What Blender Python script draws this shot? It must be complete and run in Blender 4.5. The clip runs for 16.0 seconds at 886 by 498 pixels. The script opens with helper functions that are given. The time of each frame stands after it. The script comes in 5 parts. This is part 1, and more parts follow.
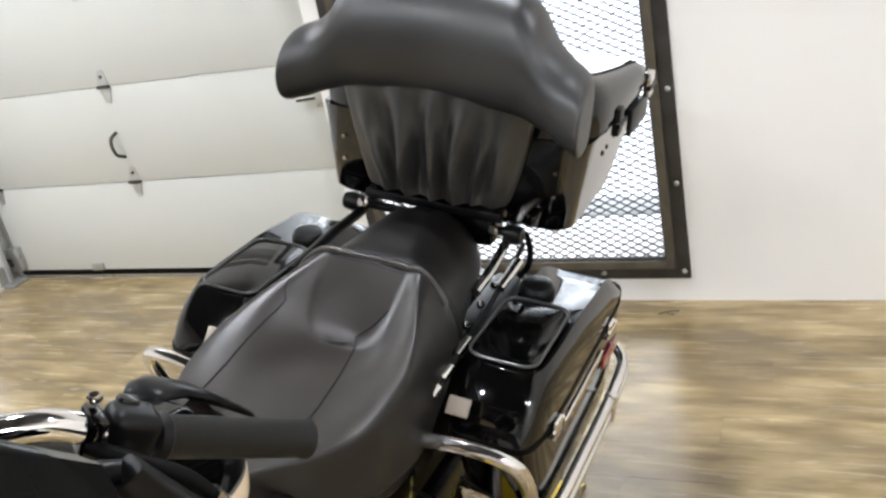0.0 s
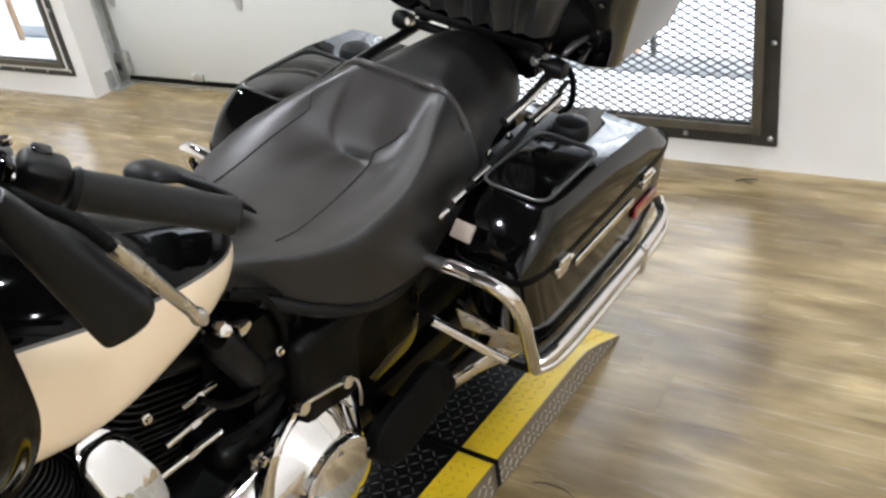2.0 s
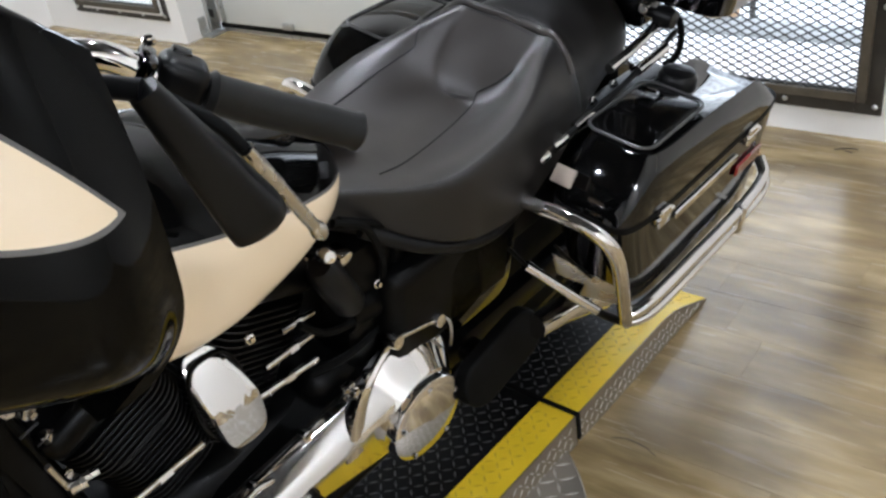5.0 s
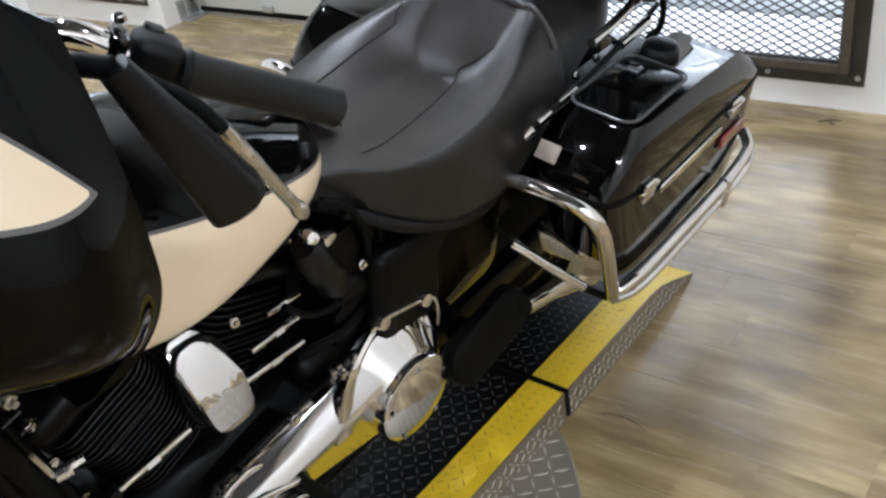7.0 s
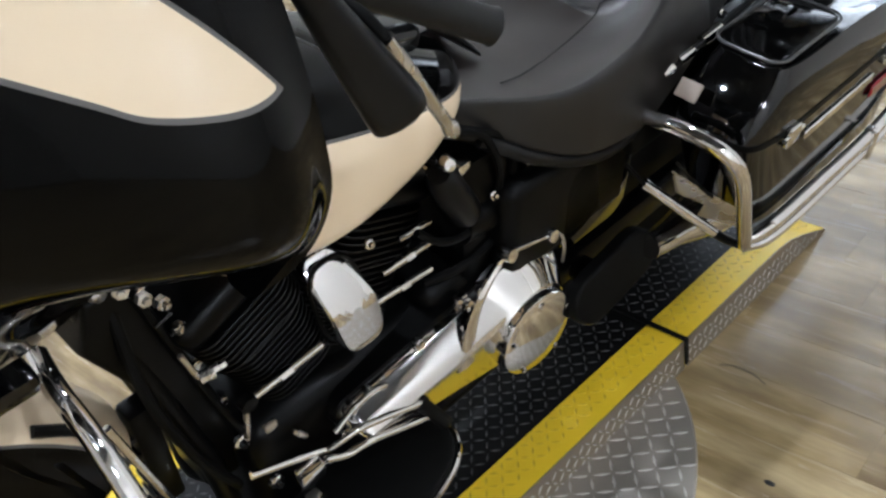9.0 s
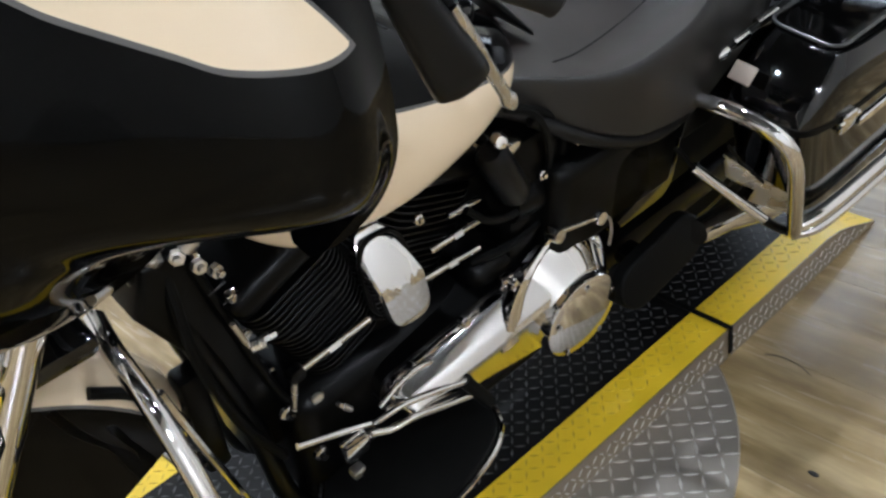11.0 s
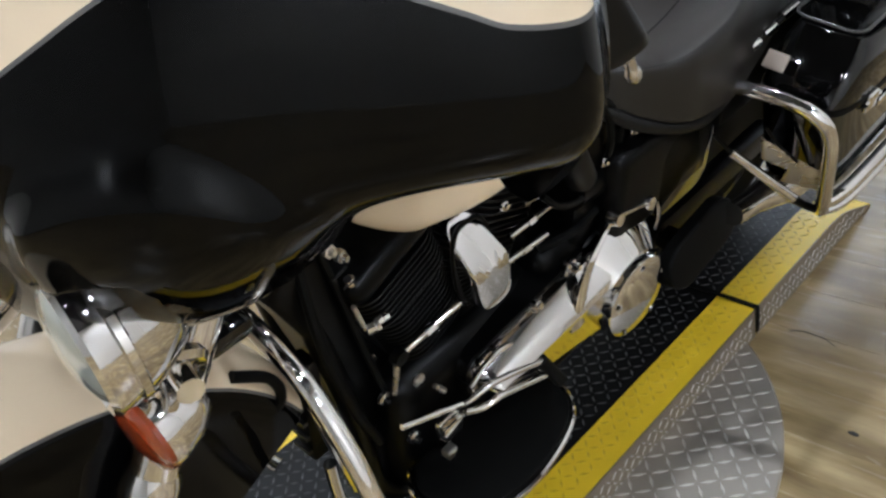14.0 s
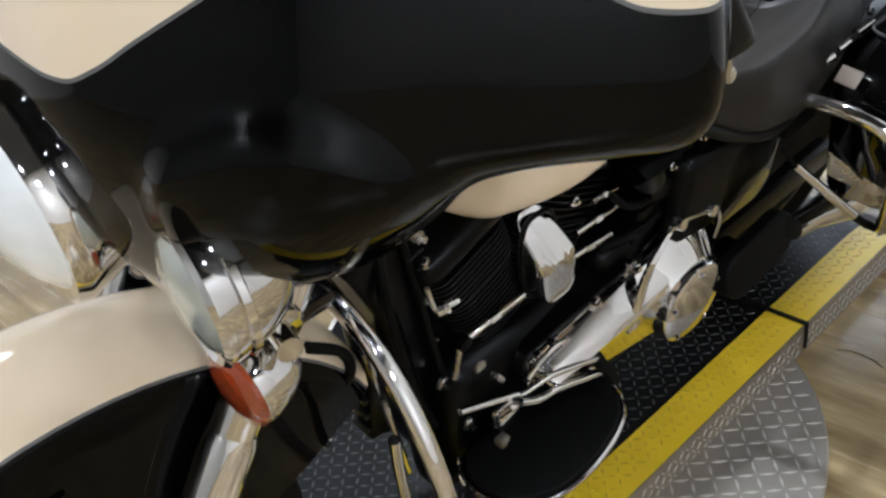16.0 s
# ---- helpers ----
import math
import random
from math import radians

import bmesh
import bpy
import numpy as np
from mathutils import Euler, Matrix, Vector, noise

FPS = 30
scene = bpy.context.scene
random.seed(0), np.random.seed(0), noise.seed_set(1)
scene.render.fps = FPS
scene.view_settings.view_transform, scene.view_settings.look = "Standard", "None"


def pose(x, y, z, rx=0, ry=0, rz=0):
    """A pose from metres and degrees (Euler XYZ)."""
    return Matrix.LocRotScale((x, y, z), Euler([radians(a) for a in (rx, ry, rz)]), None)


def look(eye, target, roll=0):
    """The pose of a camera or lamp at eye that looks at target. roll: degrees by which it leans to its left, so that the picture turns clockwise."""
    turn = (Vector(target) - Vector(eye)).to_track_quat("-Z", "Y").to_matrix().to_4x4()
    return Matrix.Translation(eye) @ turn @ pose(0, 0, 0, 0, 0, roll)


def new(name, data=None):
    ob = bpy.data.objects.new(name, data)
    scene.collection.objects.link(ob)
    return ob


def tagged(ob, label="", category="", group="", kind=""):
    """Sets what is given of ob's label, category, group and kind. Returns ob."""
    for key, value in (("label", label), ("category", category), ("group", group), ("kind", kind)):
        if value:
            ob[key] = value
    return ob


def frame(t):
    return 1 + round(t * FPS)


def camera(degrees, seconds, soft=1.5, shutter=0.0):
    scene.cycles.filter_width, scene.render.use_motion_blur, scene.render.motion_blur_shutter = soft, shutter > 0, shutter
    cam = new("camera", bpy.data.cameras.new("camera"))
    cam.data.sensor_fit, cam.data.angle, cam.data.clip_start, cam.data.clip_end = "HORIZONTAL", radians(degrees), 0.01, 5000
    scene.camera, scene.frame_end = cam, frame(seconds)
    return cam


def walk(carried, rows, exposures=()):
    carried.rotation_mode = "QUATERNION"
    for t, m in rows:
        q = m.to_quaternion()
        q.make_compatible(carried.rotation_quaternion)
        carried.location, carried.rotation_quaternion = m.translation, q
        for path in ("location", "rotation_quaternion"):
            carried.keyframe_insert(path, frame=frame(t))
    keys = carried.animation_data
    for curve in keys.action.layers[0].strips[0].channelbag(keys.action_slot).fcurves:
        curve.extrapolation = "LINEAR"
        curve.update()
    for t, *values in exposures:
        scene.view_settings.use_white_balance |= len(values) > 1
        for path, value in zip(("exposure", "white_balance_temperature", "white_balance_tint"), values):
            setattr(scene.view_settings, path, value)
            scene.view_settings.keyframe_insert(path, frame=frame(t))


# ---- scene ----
cam = camera(52.0, 16.0, soft=2.6)
PATH = [
    (0, (1.154, -0.083, 1.563), (0.248, 1.531, 0.805), -11.6),
    (0.5, (1.216, -0.043, 1.552), (0.225, 1.5, 0.754), -10.3),
    (1, (1.277, 0.013, 1.528), (0.196, 1.457, 0.664), -8.1),
    (1.5, (1.305, 0.01, 1.487), (0.236, 1.377, 0.494), -9.0),
    (2, (1.305, -0.012, 1.485), (0.209, 1.328, 0.484), -9.5),
    (2.5, (1.303, -0.012, 1.487), (0.185, 1.339, 0.525), -9.6),
    (3, (1.297, -0.022, 1.491), (0.146, 1.325, 0.564), -8.9),
    (3.5, (1.29, -0.032, 1.489), (0.147, 1.294, 0.523), -8.3),
    (4, (1.29, -0.043, 1.486), (0.138, 1.262, 0.501), -8.7),
    (4.5, (1.276, -0.06, 1.464), (0.075, 1.165, 0.437), -8.9),
    (7, (1.271, -0.053, 1.445), (0.103, 1.159, 0.364), -10.1),
    (7.5, (1.274, -0.059, 1.441), (0.113, 1.135, 0.334), -10.6),
    (8, (1.251, -0.081, 1.436), (-0.003, 1.003, 0.316), -10.9),
    (8.5, (1.251, -0.09, 1.434), (-0.041, 0.938, 0.305), -11.3),
    (11, (1.246, -0.121, 1.42), (-0.104, 0.818, 0.281), -12.0),
    (11.5, (1.247, -0.128, 1.426), (-0.115, 0.815, 0.306), -11.0),
    (12, (1.236, -0.132, 1.414), (-0.111, 0.8, 0.266), -10.0),
    (12.5, (1.238, -0.139, 1.422), (-0.101, 0.854, 0.317), -8.4),
    (13, (1.247, -0.148, 1.424), (-0.073, 0.86, 0.309), -7.8),
    (13.5, (1.2, -0.245, 1.435), (-0.14, 0.762, 0.344), -8.8),
    (14, (1.182, -0.349, 1.448), (-0.108, 0.712, 0.349), -12.8),
    (14.5, (1.179, -0.373, 1.462), (-0.109, 0.701, 0.372), -10.7),
    (15, (1.197, -0.37, 1.471), (-0.045, 0.778, 0.403), -9.2),
    (15.5, (1.191, -0.405, 1.471), (-0.088, 0.692, 0.393), -8.8),
    (16, (1.156, -0.424, 1.449), (-0.174, 0.61, 0.37), -9.9),
]
walk(cam, [(t, look(eye, target, roll)) for t, eye, target, roll in PATH], [(0.0, 0.46, 6230, 10), (3.5, 0.38, 6040, 10), (4.5, 0.24, 5980, 10), (8.5, 0.19, 5790, 9), (16.0, 0.0, 5830, 9)])

# ---- daylight and lamps ----
world = bpy.data.worlds.new("sky")
scene.world = world
world.use_nodes = True
wn = world.node_tree.nodes
sky = wn.new("ShaderNodeTexSky")
sky.sky_type, sky.sun_disc = "NISHITA", False
sky.sun_elevation, sky.sun_rotation = radians(38), radians(150)
world.node_tree.links.new(sky.outputs[0], wn["Background"].inputs[0])
wn["Background"].inputs[1].default_value = 0.15

sun = new("sun", bpy.data.lights.new("sun", "SUN"))
sun.data.energy, sun.data.angle, sun.data.color = 1.2, radians(12), (1.0, 0.96, 0.91)
sun.matrix_world = look((3, 9, 8), (0.5, 6, 0))

CEIL = 4.0
WALL = Matrix.Translation((0, 2.80, 0)) @ Matrix.Rotation(radians(3.7), 4, "Z")   # a along the wall, b behind it, z


# ---- mesh tools ----
class Geo:
    def __init__(self):
        self.v, self.f = [], []

    def add(self, verts, faces):
        k = len(self.v)
        self.v += [tuple(p) for p in verts]
        self.f += [tuple(i + k for i in fc) for fc in faces]
        return self

    def join(self, other, m=None):
        return self.add([m @ Vector(p) for p in other.v] if m else other.v, other.f)

    def mirror(self):
        g = Geo()
        return g.add([(-x, y, z) for x, y, z in self.v], [fc[::-1] for fc in self.f])


def spline(pts, k=6):
    """Catmull-Rom through the points, k steps a span."""
    p = [Vector(q) for q in pts]
    p = [2 * p[0] - p[1]] + p + [2 * p[-1] - p[-2]]
    out = []
    for i in range(1, len(p) - 2):
        a, b, c, d = p[i - 1:i + 3]
        for j in range(k):
            t = j / k
            out.append(0.5 * ((2 * b) + (c - a) * t + (2 * a - 5 * b + 4 * c - d) * t * t + (3 * b - a - 3 * c + d) * t ** 3))
    out.append(p[-2])
    return out


def curve1(keys, x):
    """Smooth value at x through (x, value) keys, with no overshoot."""
    if x <= keys[0][0]:
        return keys[0][1]
    if x >= keys[-1][0]:
        return keys[-1][1]
    n = len(keys)
    d = [(keys[i + 1][1] - keys[i][1]) / (keys[i + 1][0] - keys[i][0]) for i in range(n - 1)]
    i = next(i for i in range(n - 1) if x <= keys[i + 1][0])

    def slope(k):
        if k == 0 or k == n - 1:
            return d[0] if k == 0 else d[-1]
        a, b = d[k - 1], d[k]
        return 0.0 if a * b <= 0 else 2 * a * b / (a + b)
    (x0, v0), (x1, v1) = keys[i], keys[i + 1]
    h = x1 - x0
    t = (x - x0) / h
    return (2 * t ** 3 - 3 * t * t + 1) * v0 + (t ** 3 - 2 * t * t + t) * h * slope(i) + (3 * t * t - 2 * t ** 3) * v1 + (t ** 3 - t * t) * h * slope(i + 1)


def line1(keys, x):
    return float(np.interp(x, [k[0] for k in keys], [k[1] for k in keys]))


def loft(rings, cap=True, closed=True):
    g, n = Geo(), len(rings[0])
    verts = [p for r in rings for p in r]
    faces = []
    for i in range(len(rings) - 1):
        for j in range(n if closed else n - 1):
            a, b = i * n + j, i * n + (j + 1) % n
            faces.append((a, b, b + n, a + n))
    if cap:
        faces.append(tuple(range(n))[::-1])
        faces.append(tuple((len(rings) - 1) * n + j for j in range(n)))
    return g.add(verts, faces)


def sweep(path, r, n=10, cap=True):
    path = [Vector(p) for p in path]
    rad = r if isinstance(r, (list, tuple)) else [r] * len(path)
    t0 = (path[1] - path[0]).normalized()
    side = t0.cross(Vector((0, 0, 1)) if abs(t0.z) < 0.9 else Vector((1, 0, 0))).normalized()
    rings = []
    for i, p in enumerate(path):
        t = (path[min(i + 1, len(path) - 1)] - path[max(i - 1, 0)]).normalized()
        side = (side - t * side.dot(t)).normalized()
        up = t.cross(side)
        rings.append([p + (side * math.cos(2 * math.pi * j / n) + up * math.sin(2 * math.pi * j / n)) * rad[i] for j in range(n)])
    return loft(rings, cap)


def tube(pts, r, k=6, n=10):
    return sweep(spline(pts, k), r, n)


def rod(a, b, r, n=10):
    return sweep([a, b], r, n)


def frame_to(p, d):
    """A pose at p whose z axis points along d."""
    return Matrix.Translation(p) @ Vector(d).to_track_quat("Z", "Y").to_matrix().to_4x4()


def revolve(profile, m=None, n=28, sx=1.0, sy=1.0):
    """Profile of (radius, height) turned about z."""
    rings = [[Vector((max(r, 1e-4) * math.cos(2 * math.pi * j / n) * sx, max(r, 1e-4) * math.sin(2 * math.pi * j / n) * sy, h)) for j in range(n)] for r, h in profile]
    g = loft(rings)
    return Geo().join(g, m) if m else g


def from_bm(bm):
    g = Geo()
    bm.verts.index_update()
    g.add([v.co.copy() for v in bm.verts], [[v.index for v in fc.verts] for fc in bm.faces])
    bm.free()
    return g


def box(x0, x1, y0, y1, z0, z1, bev=0.0, seg=2):
    bm = bmesh.new()
    bmesh.ops.create_cube(bm, size=1.0)
    for v in bm.verts:
        v.co = Vector(((x0 + x1) / 2 + v.co.x * (x1 - x0), (y0 + y1) / 2 + v.co.y * (y1 - y0), (z0 + z1) / 2 + v.co.z * (z1 - z0)))
    if bev:
        bmesh.ops.bevel(bm, geom=list(bm.edges), offset=bev, segments=seg, affect="EDGES", profile=0.5)
    return from_bm(bm)


def prism(outline, z0, z1, bev=0.0, seg=2):
    """A flat outline of (x, y) pulled up from z0 to z1."""
    bm = bmesh.new()
    lo = [bm.verts.new((x, y, z0)) for x, y in outline]
    hi = [bm.verts.new((x, y, z1)) for x, y in outline]
    bm.faces.new(lo[::-1])
    top = bm.faces.new(hi)
    for i in range(len(lo)):
        j = (i + 1) % len(lo)
        bm.faces.new((lo[i], lo[j], hi[j], hi[i]))
    bmesh.ops.recalc_face_normals(bm, faces=list(bm.faces))
    if bev:
        bmesh.ops.bevel(bm, geom=list(top.edges), offset=bev, segments=seg, affect="EDGES", profile=0.5)
    return from_bm(bm)


def rounded(w, h, r, n=5):
    """Outline of a rounded rectangle about the origin."""
    out = []
    for cx, cy, a in ((w / 2 - r, h / 2 - r, 0), (-w / 2 + r, h / 2 - r, 90), (-w / 2 + r, -h / 2 + r, 180), (w / 2 - r, -h / 2 + r, 270)):
        out += [(cx + r * math.cos(radians(a + 90 * i / n)), cy + r * math.sin(radians(a + 90 * i / n))) for i in range(n + 1)]
    return out


def mesh_of(name, geo, material, sharp=38.0):
    me = bpy.data.meshes.new(name)
    me.from_pydata([tuple(p) for p in geo.v], [], geo.f)
    me.update()
    bm = bmesh.new()
    bm.from_mesh(me)
    bmesh.ops.recalc_face_normals(bm, faces=list(bm.faces))
    bm.to_mesh(me)
    bm.free()
    me.shade_smooth()
    me.set_sharp_from_angle(angle=radians(sharp))
    me.materials.append(material)
    return me


def part(name, geo, material, parent, label="", sharp=38.0):
    ob = new(name, mesh_of(name, geo, material, sharp))
    ob.parent = parent
    if label:
        ob["label"] = label
    return ob


def thing(name, label, category, m=None, kind="", group=""):
    ob = new(name)
    if m:
        ob.matrix_world = m
    ob.empty_display_size = 0.1
    return tagged(ob, label, category, group, kind)


def solid(name, geo, material, label, category, kind="", m=None, sharp=38.0, group=""):
    ob = new(name, mesh_of(name, geo, material, sharp))
    if m:
        ob.matrix_world = m
    return tagged(ob, label, category, group, kind)


# ---- materials ----
def material(name, color, rough=0.5, metal=0.0, coat=0.0, vary=0.0, vary_scale=6.0, bump=0.0, bump_scale=200.0, rough_vary=0.0, spec=0.5, bump_kind="NOISE", dist=0.002):
    m = bpy.data.materials.new(name)
    m.use_nodes = True
    nt = m.node_tree
    p = nt.nodes["Principled BSDF"]
    p.inputs["Base Color"].default_value = (*color, 1)
    p.inputs["Roughness"].default_value = rough
    p.inputs["Metallic"].default_value = metal
    p.inputs["Coat Weight"].default_value = coat
    p.inputs["Coat Roughness"].default_value = 0.03
    p.inputs["Specular IOR Level"].default_value = spec
    co = nt.nodes.new("ShaderNodeTexCoord")
    if vary or rough_vary:
        n1 = nt.nodes.new("ShaderNodeTexNoise")
        n1.inputs["Scale"].default_value, n1.inputs["Detail"].default_value = vary_scale, 6.0
        nt.links.new(co.outputs["Object"], n1.inputs["Vector"])
        if vary:
            mix = nt.nodes.new("ShaderNodeMix")
            mix.data_type = "RGBA"
            mix.inputs["A"].default_value = (*[c * (1 - vary) for c in color], 1)
            mix.inputs["B"].default_value = (*[min(1, c * (1 + vary)) for c in color], 1)
            nt.links.new(n1.outputs["Fac"], mix.inputs["Factor"])
            nt.links.new(mix.outputs["Result"], p.inputs["Base Color"])
        if rough_vary:
            mr = nt.nodes.new("ShaderNodeMapRange")
            mr.inputs["From Min"].default_value, mr.inputs["From Max"].default_value = 0.3, 0.7
            mr.inputs["To Min"].default_value, mr.inputs["To Max"].default_value = max(0, rough - rough_vary), rough + rough_vary
            nt.links.new(n1.outputs["Fac"], mr.inputs["Value"])
            nt.links.new(mr.outputs[0], p.inputs["Roughness"])
    if bump:
        b = nt.nodes.new("ShaderNodeBump")
        b.inputs["Strength"].default_value, b.inputs["Distance"].default_value = bump, dist
        if bump_kind == "VORONOI":
            t = nt.nodes.new("ShaderNodeTexVoronoi")
            t.inputs["Scale"].default_value = bump_scale
            nt.links.new(t.outputs["Distance"], b.inputs["Height"])
        else:
            t = nt.nodes.new("ShaderNodeTexNoise")
            t.inputs["Scale"].default_value, t.inputs["Detail"].default_value = bump_scale, 4.0
            nt.links.new(t.outputs["Fac"], b.inputs["Height"])
        nt.links.new(co.outputs["Object"], t.inputs["Vector"])
        nt.links.new(b.outputs[0], p.inputs["Normal"])
    return m


def painted(name, dark, light, stripe, rough=0.065):
    """Two-tone lacquer: the colours part along the zero line of the mesh's paint value, with a stripe on it."""
    m = material(name, dark, rough, spec=0.12)
    nt = m.node_tree
    at = nt.nodes.new("ShaderNodeAttribute")
    at.attribute_name = "paint"
    ramp = nt.nodes.new("ShaderNodeValToRGB")
    ramp.color_ramp.interpolation = "CONSTANT"
    e = ramp.color_ramp.elements
    e[0].position, e[0].color = 0.0, (*dark, 1)
    e[1].position, e[1].color = 0.4970, (*stripe, 1)
    c = e.new(0.5015)
    c.color = (*light, 1)
    nt.links.new(at.outputs["Fac"], ramp.inputs[0])
    nt.links.new(ramp.outputs[0], nt.nodes["Principled BSDF"].inputs["Base Color"])
    # the light lacquer is polished, the dark one duller
    cut, gloss = nt.nodes.new("ShaderNodeMath"), nt.nodes.new("ShaderNodeMath")
    cut.operation, gloss.operation = "GREATER_THAN", "MULTIPLY_ADD"
    cut.inputs[1].default_value = 0.5015
    gloss.inputs[1].default_value, gloss.inputs[2].default_value = 0.40, 0.12
    nt.links.new(at.outputs["Fac"], cut.inputs[0])
    nt.links.new(cut.outputs[0], gloss.inputs[0])
    nt.links.new(gloss.outputs[0], nt.nodes["Principled BSDF"].inputs["Specular IOR Level"])
    return m


BLACK, CREAM, STRIPE = (0.0012, 0.0012, 0.0012), (0.76, 0.622, 0.437), (0.11, 0.105, 0.10)
gloss_black = material("gloss_black_paint", BLACK, 0.06, rough_vary=0.015, vary_scale=3, spec=0.5)
two_tone = painted("two_tone_paint", BLACK, CREAM, STRIPE)
stripe_grey = material("grey_moulding", (0.045, 0.044, 0.043), 0.30)
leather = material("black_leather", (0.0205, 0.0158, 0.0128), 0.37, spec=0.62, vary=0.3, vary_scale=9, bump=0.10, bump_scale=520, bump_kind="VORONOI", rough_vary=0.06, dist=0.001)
pad_leather = material("black_backrest_leather", (0.0220, 0.0215, 0.0212), 0.40, spec=0.72, vary=0.3, vary_scale=9, bump=0.10, bump_scale=520, bump_kind="VORONOI", rough_vary=0.05, dist=0.001)
box_black = material("clear_coated_black_paint", BLACK, 0.10, coat=1.0, rough_vary=0.02, vary_scale=3)
pleat_leather = material("black_pleated_leather", (0.0230, 0.0226, 0.0220), 0.38, spec=0.7, vary=0.3, vary_scale=9, bump=0.10, bump_scale=520, bump_kind="VORONOI", dist=0.001)
# same leather as the bucket, with the shade of the seat's sides in its colour
shaded_seat_leather = material("black_leather_shaded_sides", (0.0090, 0.0080, 0.0072), 0.38, spec=0.42, vary=0.3, vary_scale=9, bump=0.10, bump_scale=520, bump_kind="VORONOI", rough_vary=0.06, dist=0.001)
vinyl_dark = material("dark_pillion_vinyl", (0.0062, 0.0054, 0.0048), 0.40, spec=0.34, vary=0.3, vary_scale=8, bump=0.2, bump_scale=380, bump_kind="VORONOI", dist=0.001)
thread = material("seam_thread", (0.008, 0.008, 0.008), 0.8)
grip_rubber = material("worn_grip_rubber", (0.0085, 0.0082, 0.0076), 0.50, spec=0.25, vary=0.3, vary_scale=20, bump=0.1, bump_scale=150)
rubber = material("black_rubber", (0.0022, 0.0022, 0.0020), 0.58, spec=0.09, vary=0.3, vary_scale=20, bump=0.1, bump_scale=150)
satin_black = material("satin_black_plastic", (0.0032, 0.0032, 0.0034), 0.34, spec=0.22, vary=0.2, vary_scale=12, bump=0.05, bump_scale=300)
engine_black = material("engine_black", (0.0012, 0.0012, 0.0012), 0.32, spec=0.11, vary=0.4, vary_scale=30, bump=0.15, bump_scale=220)
fin_edge = material("machined_fin_edge", (0.034, 0.0335, 0.033), 0.34, metal=1.0)
chrome = material("chrome", (0.74, 0.72, 0.70), 0.06, metal=1.0, rough_vary=0.03, vary_scale=14)
badge_alloy = material("satin_badge_alloy", (0.40, 0.335, 0.28), 0.42, metal=0.25, vary=0.1, vary_scale=40)
brushed = material("brushed_alloy", (0.62, 0.60, 0.57), 0.28, metal=1.0, vary=0.1, vary_scale=25, rough_vary=0.08)
amber = material("amber_lens", (0.22, 0.030, 0.006), 0.12, coat=1.0)
red_lens = material("red_reflector", (0.20, 0.008, 0.010), 0.2, coat=1.0)
lamp_glass = material("lamp_glass", (0.86, 0.88, 0.85), 0.16, metal=0.0, coat=1.0, vary=0.15, vary_scale=30)
spot_glass = material("spot_lamp_glass", (0.46, 0.48, 0.43), 0.08, metal=0.35, coat=1.0, vary=0.2, vary_scale=30)
steel_dark = material("dark_rusty_steel", (0.056, 0.052, 0.046), 0.50, metal=0.5, vary=0.5, vary_scale=14, bump=0.2, bump_scale=90, rough_vary=0.12)
steel_brown = material("brown_weathered_steel", (0.094, 0.080, 0.058), 0.55, metal=0.3, vary=0.5, vary_scale=18, bump=0.2, bump_scale=90)
mesh_black = material("black_expanded_mesh", (0.014, 0.0135, 0.013), 0.55, vary=0.3, vary_scale=60)
galv = material("galvanised_steel", (0.50, 0.51, 0.50), 0.35, metal=0.9, vary=0.25, vary_scale=40, rough_vary=0.1)
hinge_steel = material("dull_hinge_steel", (0.55, 0.55, 0.54), 0.42, metal=0.5, vary=0.35, vary_scale=60, rough_vary=0.1)
plaster = material("white_painted_wall", (0.83, 0.815, 0.785), 0.62, vary=0.03, vary_scale=1.5, bump=0.08, bump_scale=120, dist=0.001)
door_paint = material("white_garage_door_paint", (0.63, 0.638, 0.602), 0.42, vary=0.03, vary_scale=2.0, bump=0.12, bump_scale=260, dist=0.0008)
ceiling_paint = material("dark_ceiling_paint", (0.045, 0.045, 0.047), 0.8, vary=0.1, vary_scale=1.0)
lamp_white = material("white_lamp_enamel", (0.75, 0.74, 0.72), 0.4)
showroom_grey = material("grey_showroom_wall", (0.40, 0.395, 0.38), 0.7, vary=0.06, vary_scale=1.2)
plate_silver = material("bare_tread_plate", (0.365, 0.335, 0.29), 0.48, metal=0.75, vary=0.18, vary_scale=8, rough_vary=0.1, bump=0.1, bump_scale=120)
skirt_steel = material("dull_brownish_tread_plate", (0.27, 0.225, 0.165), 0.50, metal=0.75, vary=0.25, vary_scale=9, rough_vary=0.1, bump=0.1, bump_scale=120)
plate_black = material("black_tread_plate", (0.0042, 0.0042, 0.0043), 0.42, spec=0.13, metal=0.0, vary=0.35, vary_scale=10, rough_vary=0.1, bump=0.1, bump_scale=150)
# bare treads: paler than their plate, the glint of the lozenges put into the colour
tread_silver = material("glint_bright_tread_tops", (0.60, 0.575, 0.535), 0.40, metal=0.6, vary=0.15, vary_scale=30)
# black treads: grey base colour stands in for glints on the raised lozenges
tread_black = material("glint_grey_black_treads", (0.050, 0.051, 0.052), 0.32, vary=0.4, vary_scale=30)
tread_yellow = material("dirty_yellow_treads", (0.50, 0.33, 0.012), 0.36, vary=0.35, vary_scale=40)
plate_yellow = material("yellow_painted_plate", (0.72, 0.50, 0.015), 0.42, vary=0.16, vary_scale=14, rough_vary=0.1, bump=0.15, bump_scale=120)
concrete = material("outdoor_concrete", (0.30, 0.31, 0.31), 0.85, vary=0.15, vary_scale=1.5, bump=0.2, bump_scale=40)
